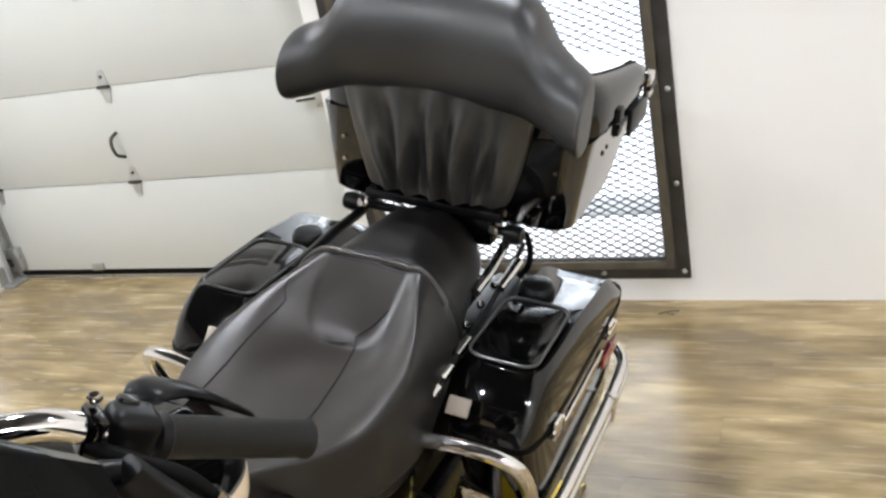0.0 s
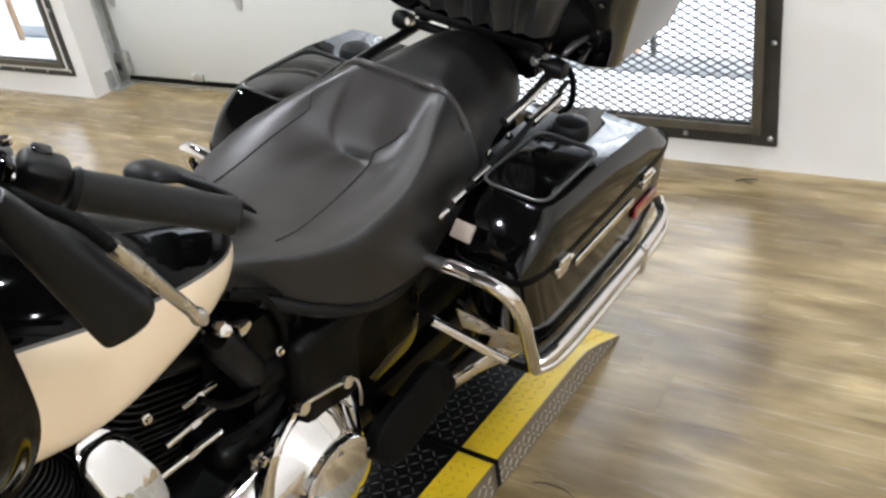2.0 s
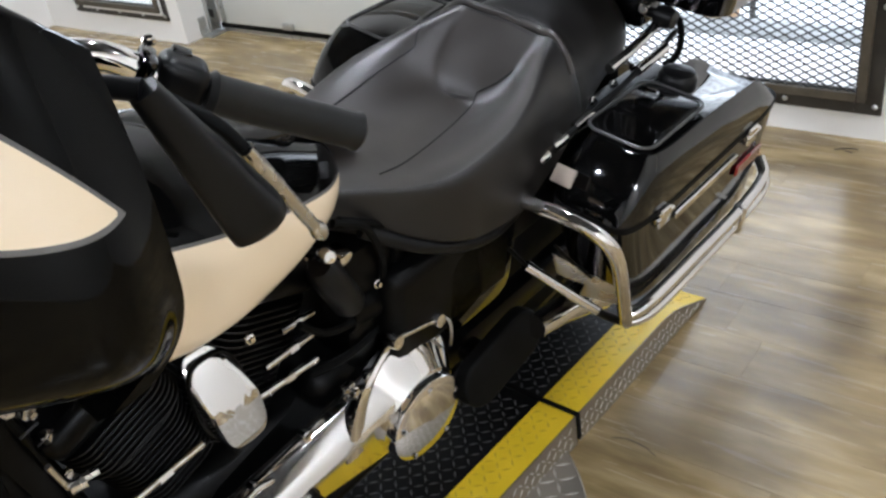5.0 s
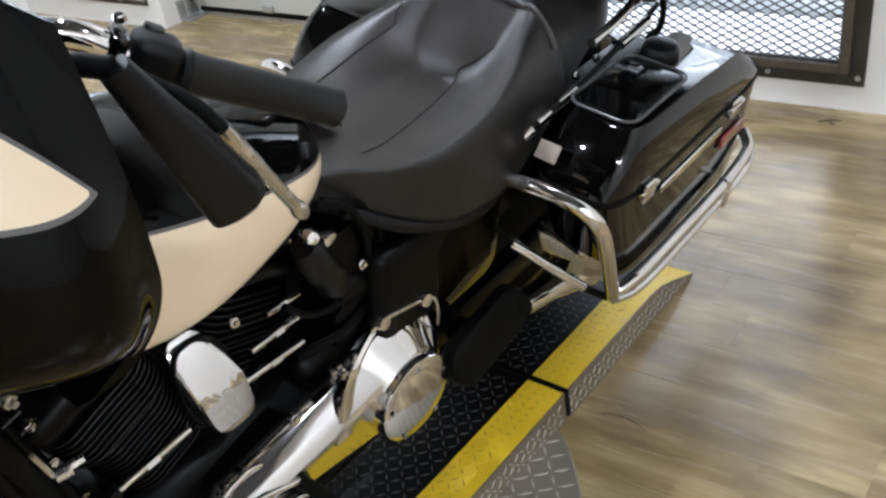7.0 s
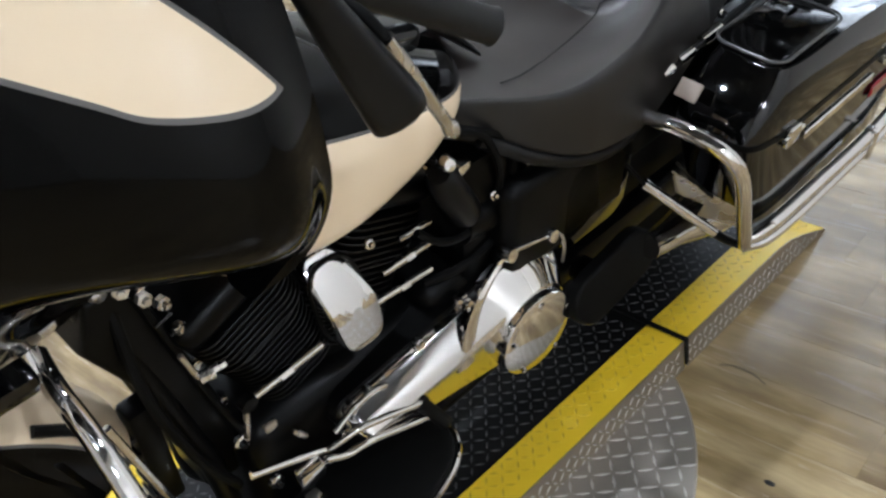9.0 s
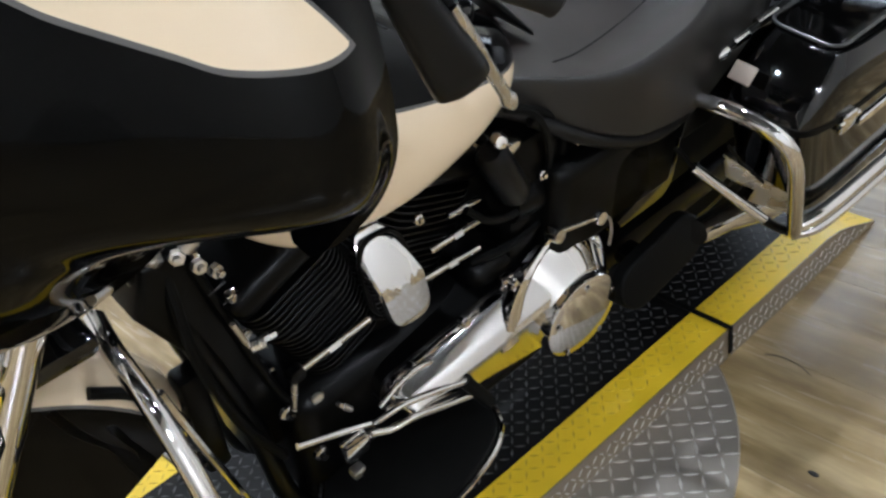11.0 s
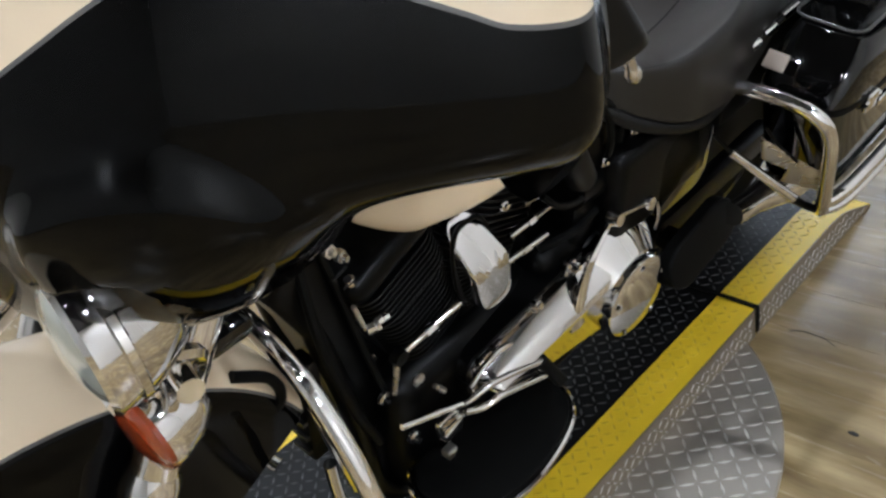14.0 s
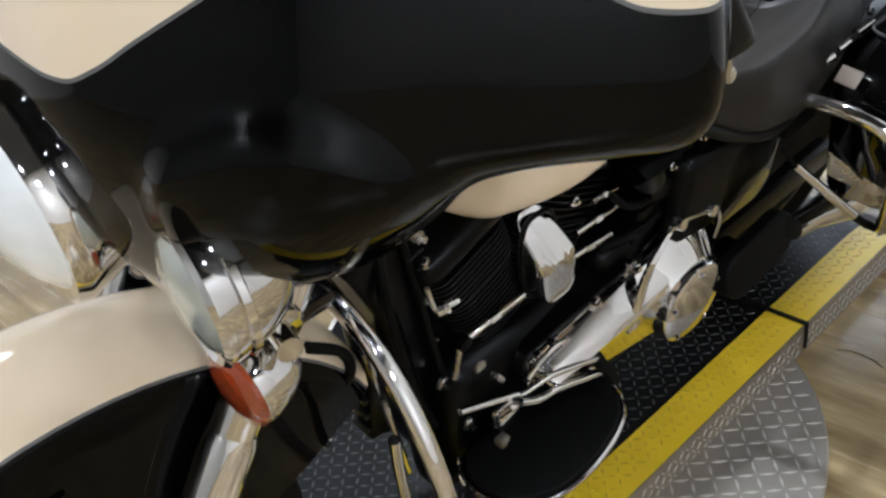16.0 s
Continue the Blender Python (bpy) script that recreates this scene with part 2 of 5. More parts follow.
snow = material("packed_snow", (0.80, 0.82, 0.83), 0.7, vary=0.04, vary_scale=1.0, bump=0.3, bump_scale=6)
orange_wood = material("orange_brown_timber", (0.36, 0.22, 0.11), 0.7, vary=0.25, vary_scale=12)
yard_wall_paint = material("pale_outdoor_wall", (0.40, 0.48, 0.60), 0.8, vary=0.08, vary_scale=2)


def wood_material():
    """Grey-brown weathered oak boards, each a little different."""
    m = bpy.data.materials.new("weathered_oak_boards")
    m.use_nodes = True
    nt = m.node_tree
    N, L = nt.nodes, nt.links
    p = N["Principled BSDF"]
    co, oi = N.new("ShaderNodeTexCoord"), N.new("ShaderNodeObjectInfo")
    off = N.new("ShaderNodeVectorMath")
    off.operation = "SCALE"
    off.inputs[0].default_value = (31.0, 57.0, 0.0)
    L.new(oi.outputs["Random"], off.inputs["Scale"])
    add = N.new("ShaderNodeVectorMath")
    L.new(co.outputs["Object"], add.inputs[0])
    L.new(off.outputs[0], add.inputs[1])
    mp = N.new("ShaderNodeMapping")
    mp.inputs["Scale"].default_value = (1.6, 22.0, 1.0)
    L.new(add.outputs[0], mp.inputs["Vector"])
    grain = N.new("ShaderNodeTexNoise")
    grain.inputs["Scale"].default_value, grain.inputs["Detail"].default_value, grain.inputs["Distortion"].default_value = 2.2, 9.0, 0.8
    L.new(mp.outputs[0], grain.inputs["Vector"])
    mp2 = N.new("ShaderNodeMapping")
    mp2.inputs["Scale"].default_value = (1.9, 8.0, 1.0)
    L.new(add.outputs[0], mp2.inputs["Vector"])
    cloud = N.new("ShaderNodeTexNoise")
    cloud.inputs["Scale"].default_value, cloud.inputs["Detail"].default_value = 2.0, 5.0
    L.new(mp2.outputs[0], cloud.inputs["Vector"])
    mixv = N.new("ShaderNodeMath")
    mixv.operation = "MULTIPLY_ADD"
    mixv.inputs[1].default_value = 0.90
    L.new(cloud.outputs["Fac"], mixv.inputs[0])
    half = N.new("ShaderNodeMath")
    half.operation = "MULTIPLY"
    half.inputs[1].default_value = 0.10
    L.new(grain.outputs["Fac"], half.inputs[0])
    L.new(half.outputs[0], mixv.inputs[2])
    tone = N.new("ShaderNodeMath")
    tone.operation = "MULTIPLY_ADD"
    tone.inputs[1].default_value = 0.075
    L.new(oi.outputs["Random"], tone.inputs[0])
    sub = N.new("ShaderNodeMath")
    sub.operation = "SUBTRACT"
    sub.inputs[1].default_value = 0.04
    L.new(mixv.outputs[0], sub.inputs[0])
    L.new(sub.outputs[0], tone.inputs[2])
    ramp = N.new("ShaderNodeValToRGB")
    e = ramp.color_ramp.elements
    e[0].position, e[0].color = 0.30, (0.172, 0.116, 0.052, 1)
    e[1].position, e[1].color = 0.70, (0.50, 0.385, 0.204, 1)
    c = e.new(0.48)
    c.color = (0.288, 0.209, 0.098, 1)
    L.new(tone.outputs[0], ramp.inputs[0])
    geo = N.new("ShaderNodeNewGeometry")
    big = N.new("ShaderNodeTexNoise")
    big.inputs["Scale"].default_value, big.inputs["Detail"].default_value, big.inputs["Distortion"].default_value = 2.4, 5.0, 0.8
    mpb = N.new("ShaderNodeMapping")
    mpb.inputs["Scale"].default_value = (0.55, 1.9, 1.0)
    L.new(geo.outputs["Position"], mpb.inputs["Vector"])
    L.new(mpb.outputs[0], big.inputs["Vector"])
    bl = N.new("ShaderNodeMapRange")
    bl.inputs["From Min"].default_value, bl.inputs["From Max"].default_value = 0.45, 0.66
    bl.inputs["To Min"].default_value, bl.inputs["To Max"].default_value = 0.0, 0.80
    L.new(big.outputs["Fac"], bl.inputs["Value"])
    mp3 = N.new("ShaderNodeMapping")
    mp3.inputs["Scale"].default_value = (9.0, 90.0, 1.0)
    L.new(add.outputs[0], mp3.inputs["Vector"])
    fine = N.new("ShaderNodeTexNoise")
    fine.inputs["Scale"].default_value, fine.inputs["Detail"].default_value = 1.6, 6.0
    L.new(mp3.outputs[0], fine.inputs["Vector"])
    fv = N.new("ShaderNodeMapRange")
    fv.inputs["From Min"].default_value, fv.inputs["From Max"].default_value = 0.30, 0.70
    fv.inputs["To Min"].default_value, fv.inputs["To Max"].default_value = 0.92, 1.07
    L.new(fine.outputs["Fac"], fv.inputs["Value"])
    mp4 = N.new("ShaderNodeMapping")
    mp4.inputs["Scale"].default_value = (1.0, 2.2, 1.0)
    L.new(add.outputs[0], mp4.inputs["Vector"])
    knot = N.new("ShaderNodeTexVoronoi")
    knot.inputs["Scale"].default_value = 2.6
    L.new(mp4.outputs[0], knot.inputs["Vector"])
    kv = N.new("ShaderNodeMapRange")
    kv.inputs["From Min"].default_value, kv.inputs["From Max"].default_value = 0.03, 0.13
    kv.inputs["To Min"].default_value, kv.inputs["To Max"].default_value = 0.60, 1.0
    L.new(knot.outputs["Distance"], kv.inputs["Value"])
    kf = N.new("ShaderNodeMath")
    kf.operation = "MULTIPLY"
    L.new(fv.outputs[0], kf.inputs[0])
    L.new(kv.outputs[0], kf.inputs[1])
    stain = N.new("ShaderNodeMix")
    stain.data_type = "RGBA"
    stain.inputs["B"].default_value = (0.160, 0.118, 0.064, 1)
    L.new(bl.outputs[0], stain.inputs["Factor"])
    L.new(ramp.outputs[0], stain.inputs["A"])
    shade = N.new("ShaderNodeVectorMath")
    shade.operation = "SCALE"
    L.new(stain.outputs["Result"], shade.inputs[0])
    L.new(kf.outputs[0], shade.inputs["Scale"])
    L.new(shade.outputs[0], p.inputs["Base Color"])
    p.inputs["Specular IOR Level"].default_value = 0.7
    rr = N.new("ShaderNodeMapRange")
    rr.inputs["To Min"].default_value, rr.inputs["To Max"].default_value = 0.20, 0.32
    L.new(grain.outputs["Fac"], rr.inputs["Value"])
    L.new(rr.outputs[0], p.inputs["Roughness"])
    b = N.new("ShaderNodeBump")
    b.inputs["Strength"].default_value, b.inputs["Distance"].default_value = 0.25, 0.001
    L.new(grain.outputs["Fac"], b.inputs["Height"])
    L.new(b.outputs[0], p.inputs["Normal"])
    return m


oak = wood_material()
joint_dark = material("dark_floor_joint", (0.15, 0.115, 0.07), 0.8)


def glow(name, color, strength):
    m = bpy.data.materials.new(name)
    m.use_nodes = True
    p = m.node_tree.nodes["Principled BSDF"]
    p.inputs["Base Color"].default_value = (0.8, 0.8, 0.8, 1)
    p.inputs["Emission Color"].default_value = (*color, 1)
    p.inputs["Emission Strength"].default_value = strength
    return m


DAYLIGHT = 4.0
lamp_face = glow("lit_lamp_face", (0.97, 0.98, 1.0), 60.0)

# ---- the room ----
A0, A1, B0 = -4.35, 4.2, -8.0     # the room's extent along the wall and towards the camera's back
OPEN_TOP = 2.35


def slab(name, boxes, mat, label, category):
    g = Geo()
    for b in boxes:
        g.join(box(*b))
    return solid(name, g, mat, label, category, "structure", WALL)


WIN = (-0.66, 0.40, 0.168, 2.05)     # opening behind the right window's frame
LWIN = (-3.92, -3.215, 0.20, 2.05)
wall_north = slab("wall_north", [
    (WIN[1], A1, 0, 0.25, 0, CEIL), (WIN[0], WIN[1], 0, 0.25, 0, WIN[2]), (WIN[0], WIN[1], 0, 0.25, WIN[3], CEIL),
    (-0.82, WIN[0], 0, 0.25, 0, CEIL), (-3.04, -0.82, 0, 0.25, OPEN_TOP, CEIL),
    (LWIN[1], -3.04, 0, 0.25, 0, CEIL), (LWIN[0], LWIN[1], 0, 0.25, 0, LWIN[2]), (LWIN[0], LWIN[1], 0, 0.25, LWIN[3], CEIL),
    (A0, LWIN[0], 0, 0.25, 0, CEIL)], plaster, "white painted wall with two barred windows and a garage opening", "wall")
wall_west = slab("wall_west", [(A0 - 0.2, A0, B0, 0.25, 0, CEIL)], plaster, "plain white painted side wall", "wall")
wall_east = slab("wall_east", [(A1, A1 + 0.2, B0, 0.25, 0, CEIL)], plaster, "plain white painted side wall of the showroom", "wall")
wall_south = slab("wall_south", [(A0 - 0.2, A1 + 0.2, B0 - 0.2, B0, 0, CEIL)], showroom_grey, "plain grey painted wall", "wall")
ceiling = slab("ceiling", [(A0 - 0.2, A1 + 0.2, B0 - 0.2, 0.25, CEIL, CEIL + 0.15)], ceiling_paint, "plain dark painted ceiling", "ceiling")
ground = solid("ground", box(-60, 60, -40, 80, -0.30, -0.06), concrete, "pale outdoor concrete yard reaching far away", "ground", "structure")

floor = solid("floor", Geo().join(box(A0 - 0.2, A1 + 0.2, B0 - 0.2, 0.30, -0.06, -0.006)), joint_dark, "grey-brown weathered wood plank floor", "floor", "structure", WALL)


def lay_floor():
    """Boards of the floor, running along the wall; the near ones are pieces of their own."""
    rnd = random.Random(4)
    wide, meshes = 0.152, {}
    far = Geo()
    b = B0
    while b < 0.30:
        b1 = min(b + wide, 0.30)
        a = A0 - rnd.uniform(0, 1.1)
        while a < A1:
            long = 1.22
            a0, a1 = max(a, A0), min(a + long, A1)
            near = -2.9 < b and -3.2 < (a0 + a1) / 2 < 3.0
            if a1 - a0 > 0.03:
                key = (round(a1 - a0, 2), round(b1 - b, 3))
                if near:
                    if key not in meshes:
                        meshes[key] = mesh_of("plank", box(-key[0] / 2 + 0.0002, key[0] / 2 - 0.0002, -key[1] / 2 + 0.0002, key[1] / 2 - 0.0002, -0.006, 0.0), oak)
                    ob = new("plank", meshes[key])
                    ob.parent = floor
                    ob.matrix_local = Matrix.Translation(((a0 + a1) / 2, (b + b1) / 2, rnd.uniform(-0.00015, 0.00015)))
                else:
                    far.join(box(a0 + 0.0008, a1 - 0.0008, b + 0.0008, b1 - 0.0008, -0.006, 0.0))
            a += long
        b += wide
    rest = part("planks", far, oak, floor)
    rest["kind"] = "stuff"


# ---- windows with steel mesh ----
def mesh_window(name, a0, a1, z0, z1, label, pitch_a, pitch_z, depth, wire):
    """A steel frame on the wall with expanded mesh behind it."""
    w = thing(name, label, "window", WALL, "structure")
    bar = 0.085
    part("window_frame", box(a0, a0 + bar, -0.012, 0.0, z0, z1, 0.002, 1), steel_dark, w, "dark bolted flat steel bar")
    part("window_frame", box(a1 - bar, a1, -0.012, 0.0, z0, z1, 0.002, 1), steel_dark, w)
    part("window_frame", box(a0 + bar, a1 - bar, -0.012, 0.0, z0, z0 + bar, 0.002, 1), steel_dark, w)
    part("window_frame", box(a0 + bar, a1 - bar, -0.012, 0.0, z1 - bar, z1, 0.002, 1), steel_dark, w)
    # brown angle iron round the inside
    i0, i1, j0, j1 = a0 + bar * 0.55, a1 - bar * 0.55, z0 + bar * 0.55, z1 - bar * 0.55
    for bx in ((i0, i0 + 0.03, -0.030, -0.012, j0, j1), (i1 - 0.03, i1, -0.030, -0.012, j0, j1), (i0 + 0.03, i1 - 0.03, -0.030, -0.012, j0, j0 + 0.03), (i0 + 0.03, i1 - 0.03, -0.030, -0.012, j1 - 0.03, j1)):
        part("angle_iron", box(*bx, 0.002, 1), steel_brown, w, "brown weathered angle iron")
    bolt = revolve([(0.0, 0.009), (0.005, 0.008), (0.009, 0.004), (0.010, 0.0)], n=10)
    for side in (a0 + 0.02, a1 - 0.02):
        z = z0 + 0.03
        while z < z1:
            part("bolt", Geo().join(bolt, Matrix.Translation((side, -0.012, z)) @ Matrix.Rotation(radians(90), 4, "X")), galv, w)
            z += 0.33
    for k in range(1, 4):
        a = a0 + (a1 - a0) * k / 4
        part("bolt", Geo().join(bolt, Matrix.Translation((a, -0.012, z0 + 0.025)) @ Matrix.Rotation(radians(90), 4, "X")), galv, w)
    # expanded mesh
    g = Geo()
    lo, hi, bot, top = i0, i1, j0, j1
    nx, nz = int((hi - lo) / pitch_a), int((top - bot) / pitch_z)
    pa, pz = (hi - lo) / nx, (top - bot) / nz
    t = wire / 2
    for i in range(nx):
        for k in range(nz):
            cx, cz = lo + (i + 0.5) * pa, bot + (k + 0.5) * pz
            for dx, dz in ((1, 1), (-1, 1)):
                p, q = (cx - dx * pa / 2, cz - dz * pz / 2), (cx + dx * pa / 2, cz + dz * pz / 2)
                if (i + k) % 2 == (0 if dx > 0 else 1):
                    n = Vector((-(q[1] - p[1]), q[0] - p[0])).normalized() * t
                    vs = []
                    for yy in (depth, depth + wire * 1.2):
                        vs += [(p[0] - n.x, yy, p[1] - n.y), (q[0] - n.x, yy, q[1] - n.y), (q[0] + n.x, yy, q[1] + n.y), (p[0] + n.x, yy, p[1] + n.y)]
                    g.add(vs, [(0, 1, 2, 3), (7, 6, 5, 4), (0, 4, 5, 1), (3, 2, 6, 7)])
    ms = part("expanded_mesh", g, mesh_black, w, "black expanded metal mesh")
    ms["kind"] = "stuff"
    return w


window_1 = mesh_window("window_1", -0.745, 0.485, 0.092, 2.13, "tall window with bolted dark steel frame and diamond mesh", 0.0245, 0.0135, -0.022, 0.0044)
window_2 = mesh_window("window_2", -4.0, -3.135, 0.122, 2.13, "tall window with dark steel frame and fine mesh", 0.0080, 0.0080, -0.022, 0.0012)
part("white_bead", box(-3.915, -3.181, -0.016, -0.0122, 0.152, 0.166), lamp_white, window_2, "white bead between the steel bars")
part("white_bead", box(-3.181, -3.167, -0.016, -0.0122, 0.152, 2.08), lamp_white, window_2)
win_box = thing("lock_box", "black steel lock box on the window frame", "lock", WALL)
part("case", box(-3.215, -3.10, -0.035, -0.0125, 0.62, 0.76, 0.004), steel_dark, win_box)
part("plate", box(-3.19, -3.125, -0.041, -0.035, 0.665, 0.715, 0.002), galv, win_box)

# ---- garage door ----
def garage_door():
    d = thing("door_1", "white sectional garage door, closed, with galvanised hinges", "garage door", WALL, "structure")
    L, R, B = -3.036, -0.824, 0.232
    z, h = 0.045, 0.457
    for k in range(5):
        part("panel", box(L, R, B, B + 0.045, z + 0.0015, z + h - 0.0015, 0.004, 2), door_paint, d)
        z += h
    part("bottom_seal", box(L + 0.02, R - 0.02, B + 0.002, B + 0.04, 0.018, 0.045, 0.004), rubber, d, "black rubber bottom seal")
    part("sill_strip", box(L, R, B + 0.004, B + 0.045, -0.005, 0.017), galv, d, "bright metal sill strip")
    leaf = prism([(-0.014, -0.075), (0.014, -0.075), (0.028, -0.02), (0.028, 0.02), (0.014, 0.075), (-0.014, 0.075), (-0.028, 0.02), (-0.028, -0.02)], 0, 0.003)
    knuckle = rod((-0.034, 0, 0.008), (0.034, 0, 0.008), 0.008, 8)
    stand = Matrix.Rotation(radians(90), 4, "X")
    for k in range(1, 5):
        for a in (-2.055, -0.885, -2.955):
            m = Matrix.Translation((a, B - 0.001, 0.045 + h * k)) @ stand
            hin = part("hinge", Geo().join(leaf, m), hinge_steel, d, "galvanised steel hinge")
            part("knuckle", Geo().join(knuckle, m), steel_dark, hin)
            part("screw", Geo().join(revolve([(0, 0.012), (0.006, 0.010), (0.007, 0.003)], n=8), m @ Matrix.Translation((0, 0.045, 0))), steel_dark, hin)
    part("handle", tube([(-2.075, B, 0.745), (-2.085, B - 0.035, 0.725), (-2.088, B - 0.042, 0.685), (-2.080, B - 0.035, 0.645), (-2.068, B, 0.625)], 0.008, 5, 8), steel_dark, d, "dark curved pull handle")
    lock = part("slide_lock", box(-0.985, -0.905, B - 0.016, B, 0.775, 0.845, 0.004), galv, d, "galvanised slide lock")
    part("lock_lever", rod((-1.07, B - 0.02, 0.81), (-0.985, B - 0.012, 0.812), 0.006, 8), steel_dark, lock)
    part("bracket", box(-2.50, -2.43, B - 0.02, B, 0.05, 0.085, 0.003), galv, d)
    return d


garage_door()


def track(a):
    t = thing("door_track", "galvanised vertical door track with roller brackets", "track", WALL, group="door tracks")
    g = Geo()
    for bx in ((a - 0.004, a, 0.165, 0.225, 0.02, OPEN_TOP), (a - 0.004, a + 0.022, 0.160, 0.165, 0.02, OPEN_TOP), (a - 0.004, a + 0.022, 0.225, 0.229, 0.02, OPEN_TOP)):
        g.join(box(*bx))
    part("rail", g, galv, t)
    for z in (0.06, 0.50, 0.95, 1.4):
        part("bracket", box(a + 0.0, a + 0.075, 0.196, 0.230, z, z + (0.13 if z < 0.1 else 0.07), 0.003), galv, t)
        part("roller", Geo().join(revolve([(0.0, 0.0), (0.022, 0.001), (0.024, 0.008), (0.022, 0.015), (0, 0.016)], n=12), Matrix.Translation((a + 0.004, 0.195, z + 0.05)) @ Matrix.Rotation(radians(90), 4, "Y")), steel_dark, t)
    part("foot_plate", box(a - 0.02, a + 0.06, 0.11, 0.225, 0.0, 0.012, 0.003), galv, t)
    part("anchor", box(a - 0.016, a - 0.004, 0.10, 0.15, 0.012, 0.11, 0.003), galv, t)
    return t


track(-3.03)

# ---- outside ----
yard_kerb = solid("yard_kerb", box(-6, 9, 0.86, 1.06, -0.06, 0.0, 0.02), concrete, "low grey concrete kerb in the yard", "kerb", "structure", WALL)
solid("yard_surface", box(-12, 14, 0.26, 9, -0.06, -0.02), snow, "bright pale yard surface", "ground", "structure", WALL)
backdrop = solid("backdrop", box(-30, 34, 9.0, 9.1, -0.06, 14), glow("bright_overcast_sky", (0.93, 0.97, 1.0), DAYLIGHT), "plain bright overcast sky beyond the yard", "sky", "structure", WALL)
yard_post = thing("fence_post", "dark steel mesh fence post in the yard", "post", Matrix.Translation((-0.40, 3.86, -0.02)))
part("upright", box(-0.012, 0.012, -0.012, 0.012, 0, 1.6, 0.002, 1), steel_dark, yard_post)
for k in range(12):
    part("rung", rod((-0.05, 0, 0.06 + 0.12 * k), (0.012, 0, 0.06 + 0.12 * k), 0.004, 6), steel_dark, yard_post)
timber = solid("timber_block", box(-0.09, 0.05, -0.05, 0.05, 0, 0.075, 0.006), orange_wood, "weathered orange-brown timber block on the ground", "timber", "", Matrix.Translation((-0.53, 3.86, -0.02)))
outer_wall = thing("outer_wall", "pale bluish garden wall with a brown corner post", "wall", WALL, "structure")
part("wall", box(-7.2, -4.66, 0.70, 0.76, -0.06, 3.2, 0.01), yard_wall_paint, outer_wall)
part("corner_post", box(-4.675, -4.60, 0.685, 0.72, -0.06, 3.2, 0.004), orange_wood, outer_wall, "weathered brown corner post")

# ---- ceiling lamps ----
def ceiling_lamp(x, y):
    t = thing("ceiling_lamp", "round white ceiling spotlight, lit", "ceiling lamp", Matrix.Translation((x, y, CEIL)), group="ceiling lamps")
    part("housing", revolve([(0.0, 0.0), (0.075, 0.0), (0.085, -0.05), (0.09, -0.14), (0.082, -0.14), (0.078, -0.06), (0.0, -0.055)], n=20), lamp_white, t)
    part("lamp", revolve([(0.0, -0.118), (0.06, -0.118), (0.074, -0.112), (0.0, -0.110)], n=16), lamp_face, t, "glowing lamp face")
    l = new("ceiling_lamp_light", bpy.data.lights.new("ceiling_lamp_light", "AREA"))
    l.data.shape, l.data.size, l.data.energy, l.data.color = "DISK", 0.14, LAMP_WATTS, (0.97, 0.98, 1.0)
    l.matrix_world = Matrix.Translation((x, y, CEIL - 0.125))
    return t


LAMP_WATTS = 40.0
for lx, ly in ((-2.6, 0.3), (-2.6, 1.7), (0.3, 1.7), (-1.6, -3.0), (0.3, -3.6), (3.3, -2.4), (3.3, 1.6), (-0.7, -1.9), (1.6, -4.8)):
    ceiling_lamp(lx, ly)


def pendant_lamp(x, y, z):
    t = thing("pendant_lamp", "round white dome lamp on a cord, lit", "pendant lamp", Matrix.Translation((x, y, z)))
    part("cord", rod((0, 0, 0.16), (0, 0, CEIL - z), 0.006, 8), lamp_white, t)
    part("shade", revolve([(0.0, 0.17), (0.05, 0.165), (0.12, 0.12), (0.20, 0.03), (0.23, 0.0), (0.222, 0.002), (0.19, 0.035), (0.11, 0.11), (0.0, 0.15)], n=28), lamp_white, t)
    part("lamp", revolve([(0.0, -0.05), (0.06, -0.045), (0.12, -0.02), (0.15, 0.02), (0.15, 0.05), (0.0, 0.06)], n=24), lamp_face, t, "glowing lamp globe")
    l = new("pendant_lamp_light", bpy.data.lights.new("pendant_lamp_light", "AREA"))
    l.data.shape, l.data.size, l.data.energy, l.data.color = "DISK", 0.34, LAMP_WATTS, (0.97, 0.98, 1.0)
    l.matrix_world = Matrix.Translation((x, y, z - 0.055))
    return t


pendant_lamp(3.5, -0.95, 2.6)

# ---- turntable and ramp ----
TOP = 0.08
XI0, XI1, XO0, XO1 = -0.218, 0.305, -0.315, 0.40     # inner and outer edges of the yellow borders


def treads(x0, x1, y0, y1, zfun, pitch, size, high, inside=None):
    """Raised lozenges of tread plate, alternately turned, as one mesh."""
    g = Geo()
    nx, ny = int((x1 - x0) / pitch), int((y1 - y0) / pitch)
    for i in range(nx):
        for j in range(ny):
            cx, cy = x0 + (i + 0.5) * pitch, y0 + (j + 0.5) * pitch
            if inside and not inside(cx, cy):
                continue
            a = radians(45 if (i + j) % 2 else -45)
            ux, uy = math.cos(a), math.sin(a)
            l, w = size / 2, size * 0.11
            def at(s, t, h):
                x, y = cx + ux * s - uy * t, cy + uy * s + ux * t
                return (x, y, zfun(x, y) + h)
            vs = [at(-l, 0, -0.0002), at(0, -w, -0.0002), at(l, 0, -0.0002), at(0, w, -0.0002), at(-l * 0.80, 0, high), at(0, -w * 0.70, high), at(l * 0.80, 0, high), at(0, w * 0.70, high)]
            g.add(vs, [(4, 5, 6, 7), (0, 1, 5, 4), (1, 2, 6, 5), (2, 3, 7, 6), (3, 0, 4, 7)])
    return g


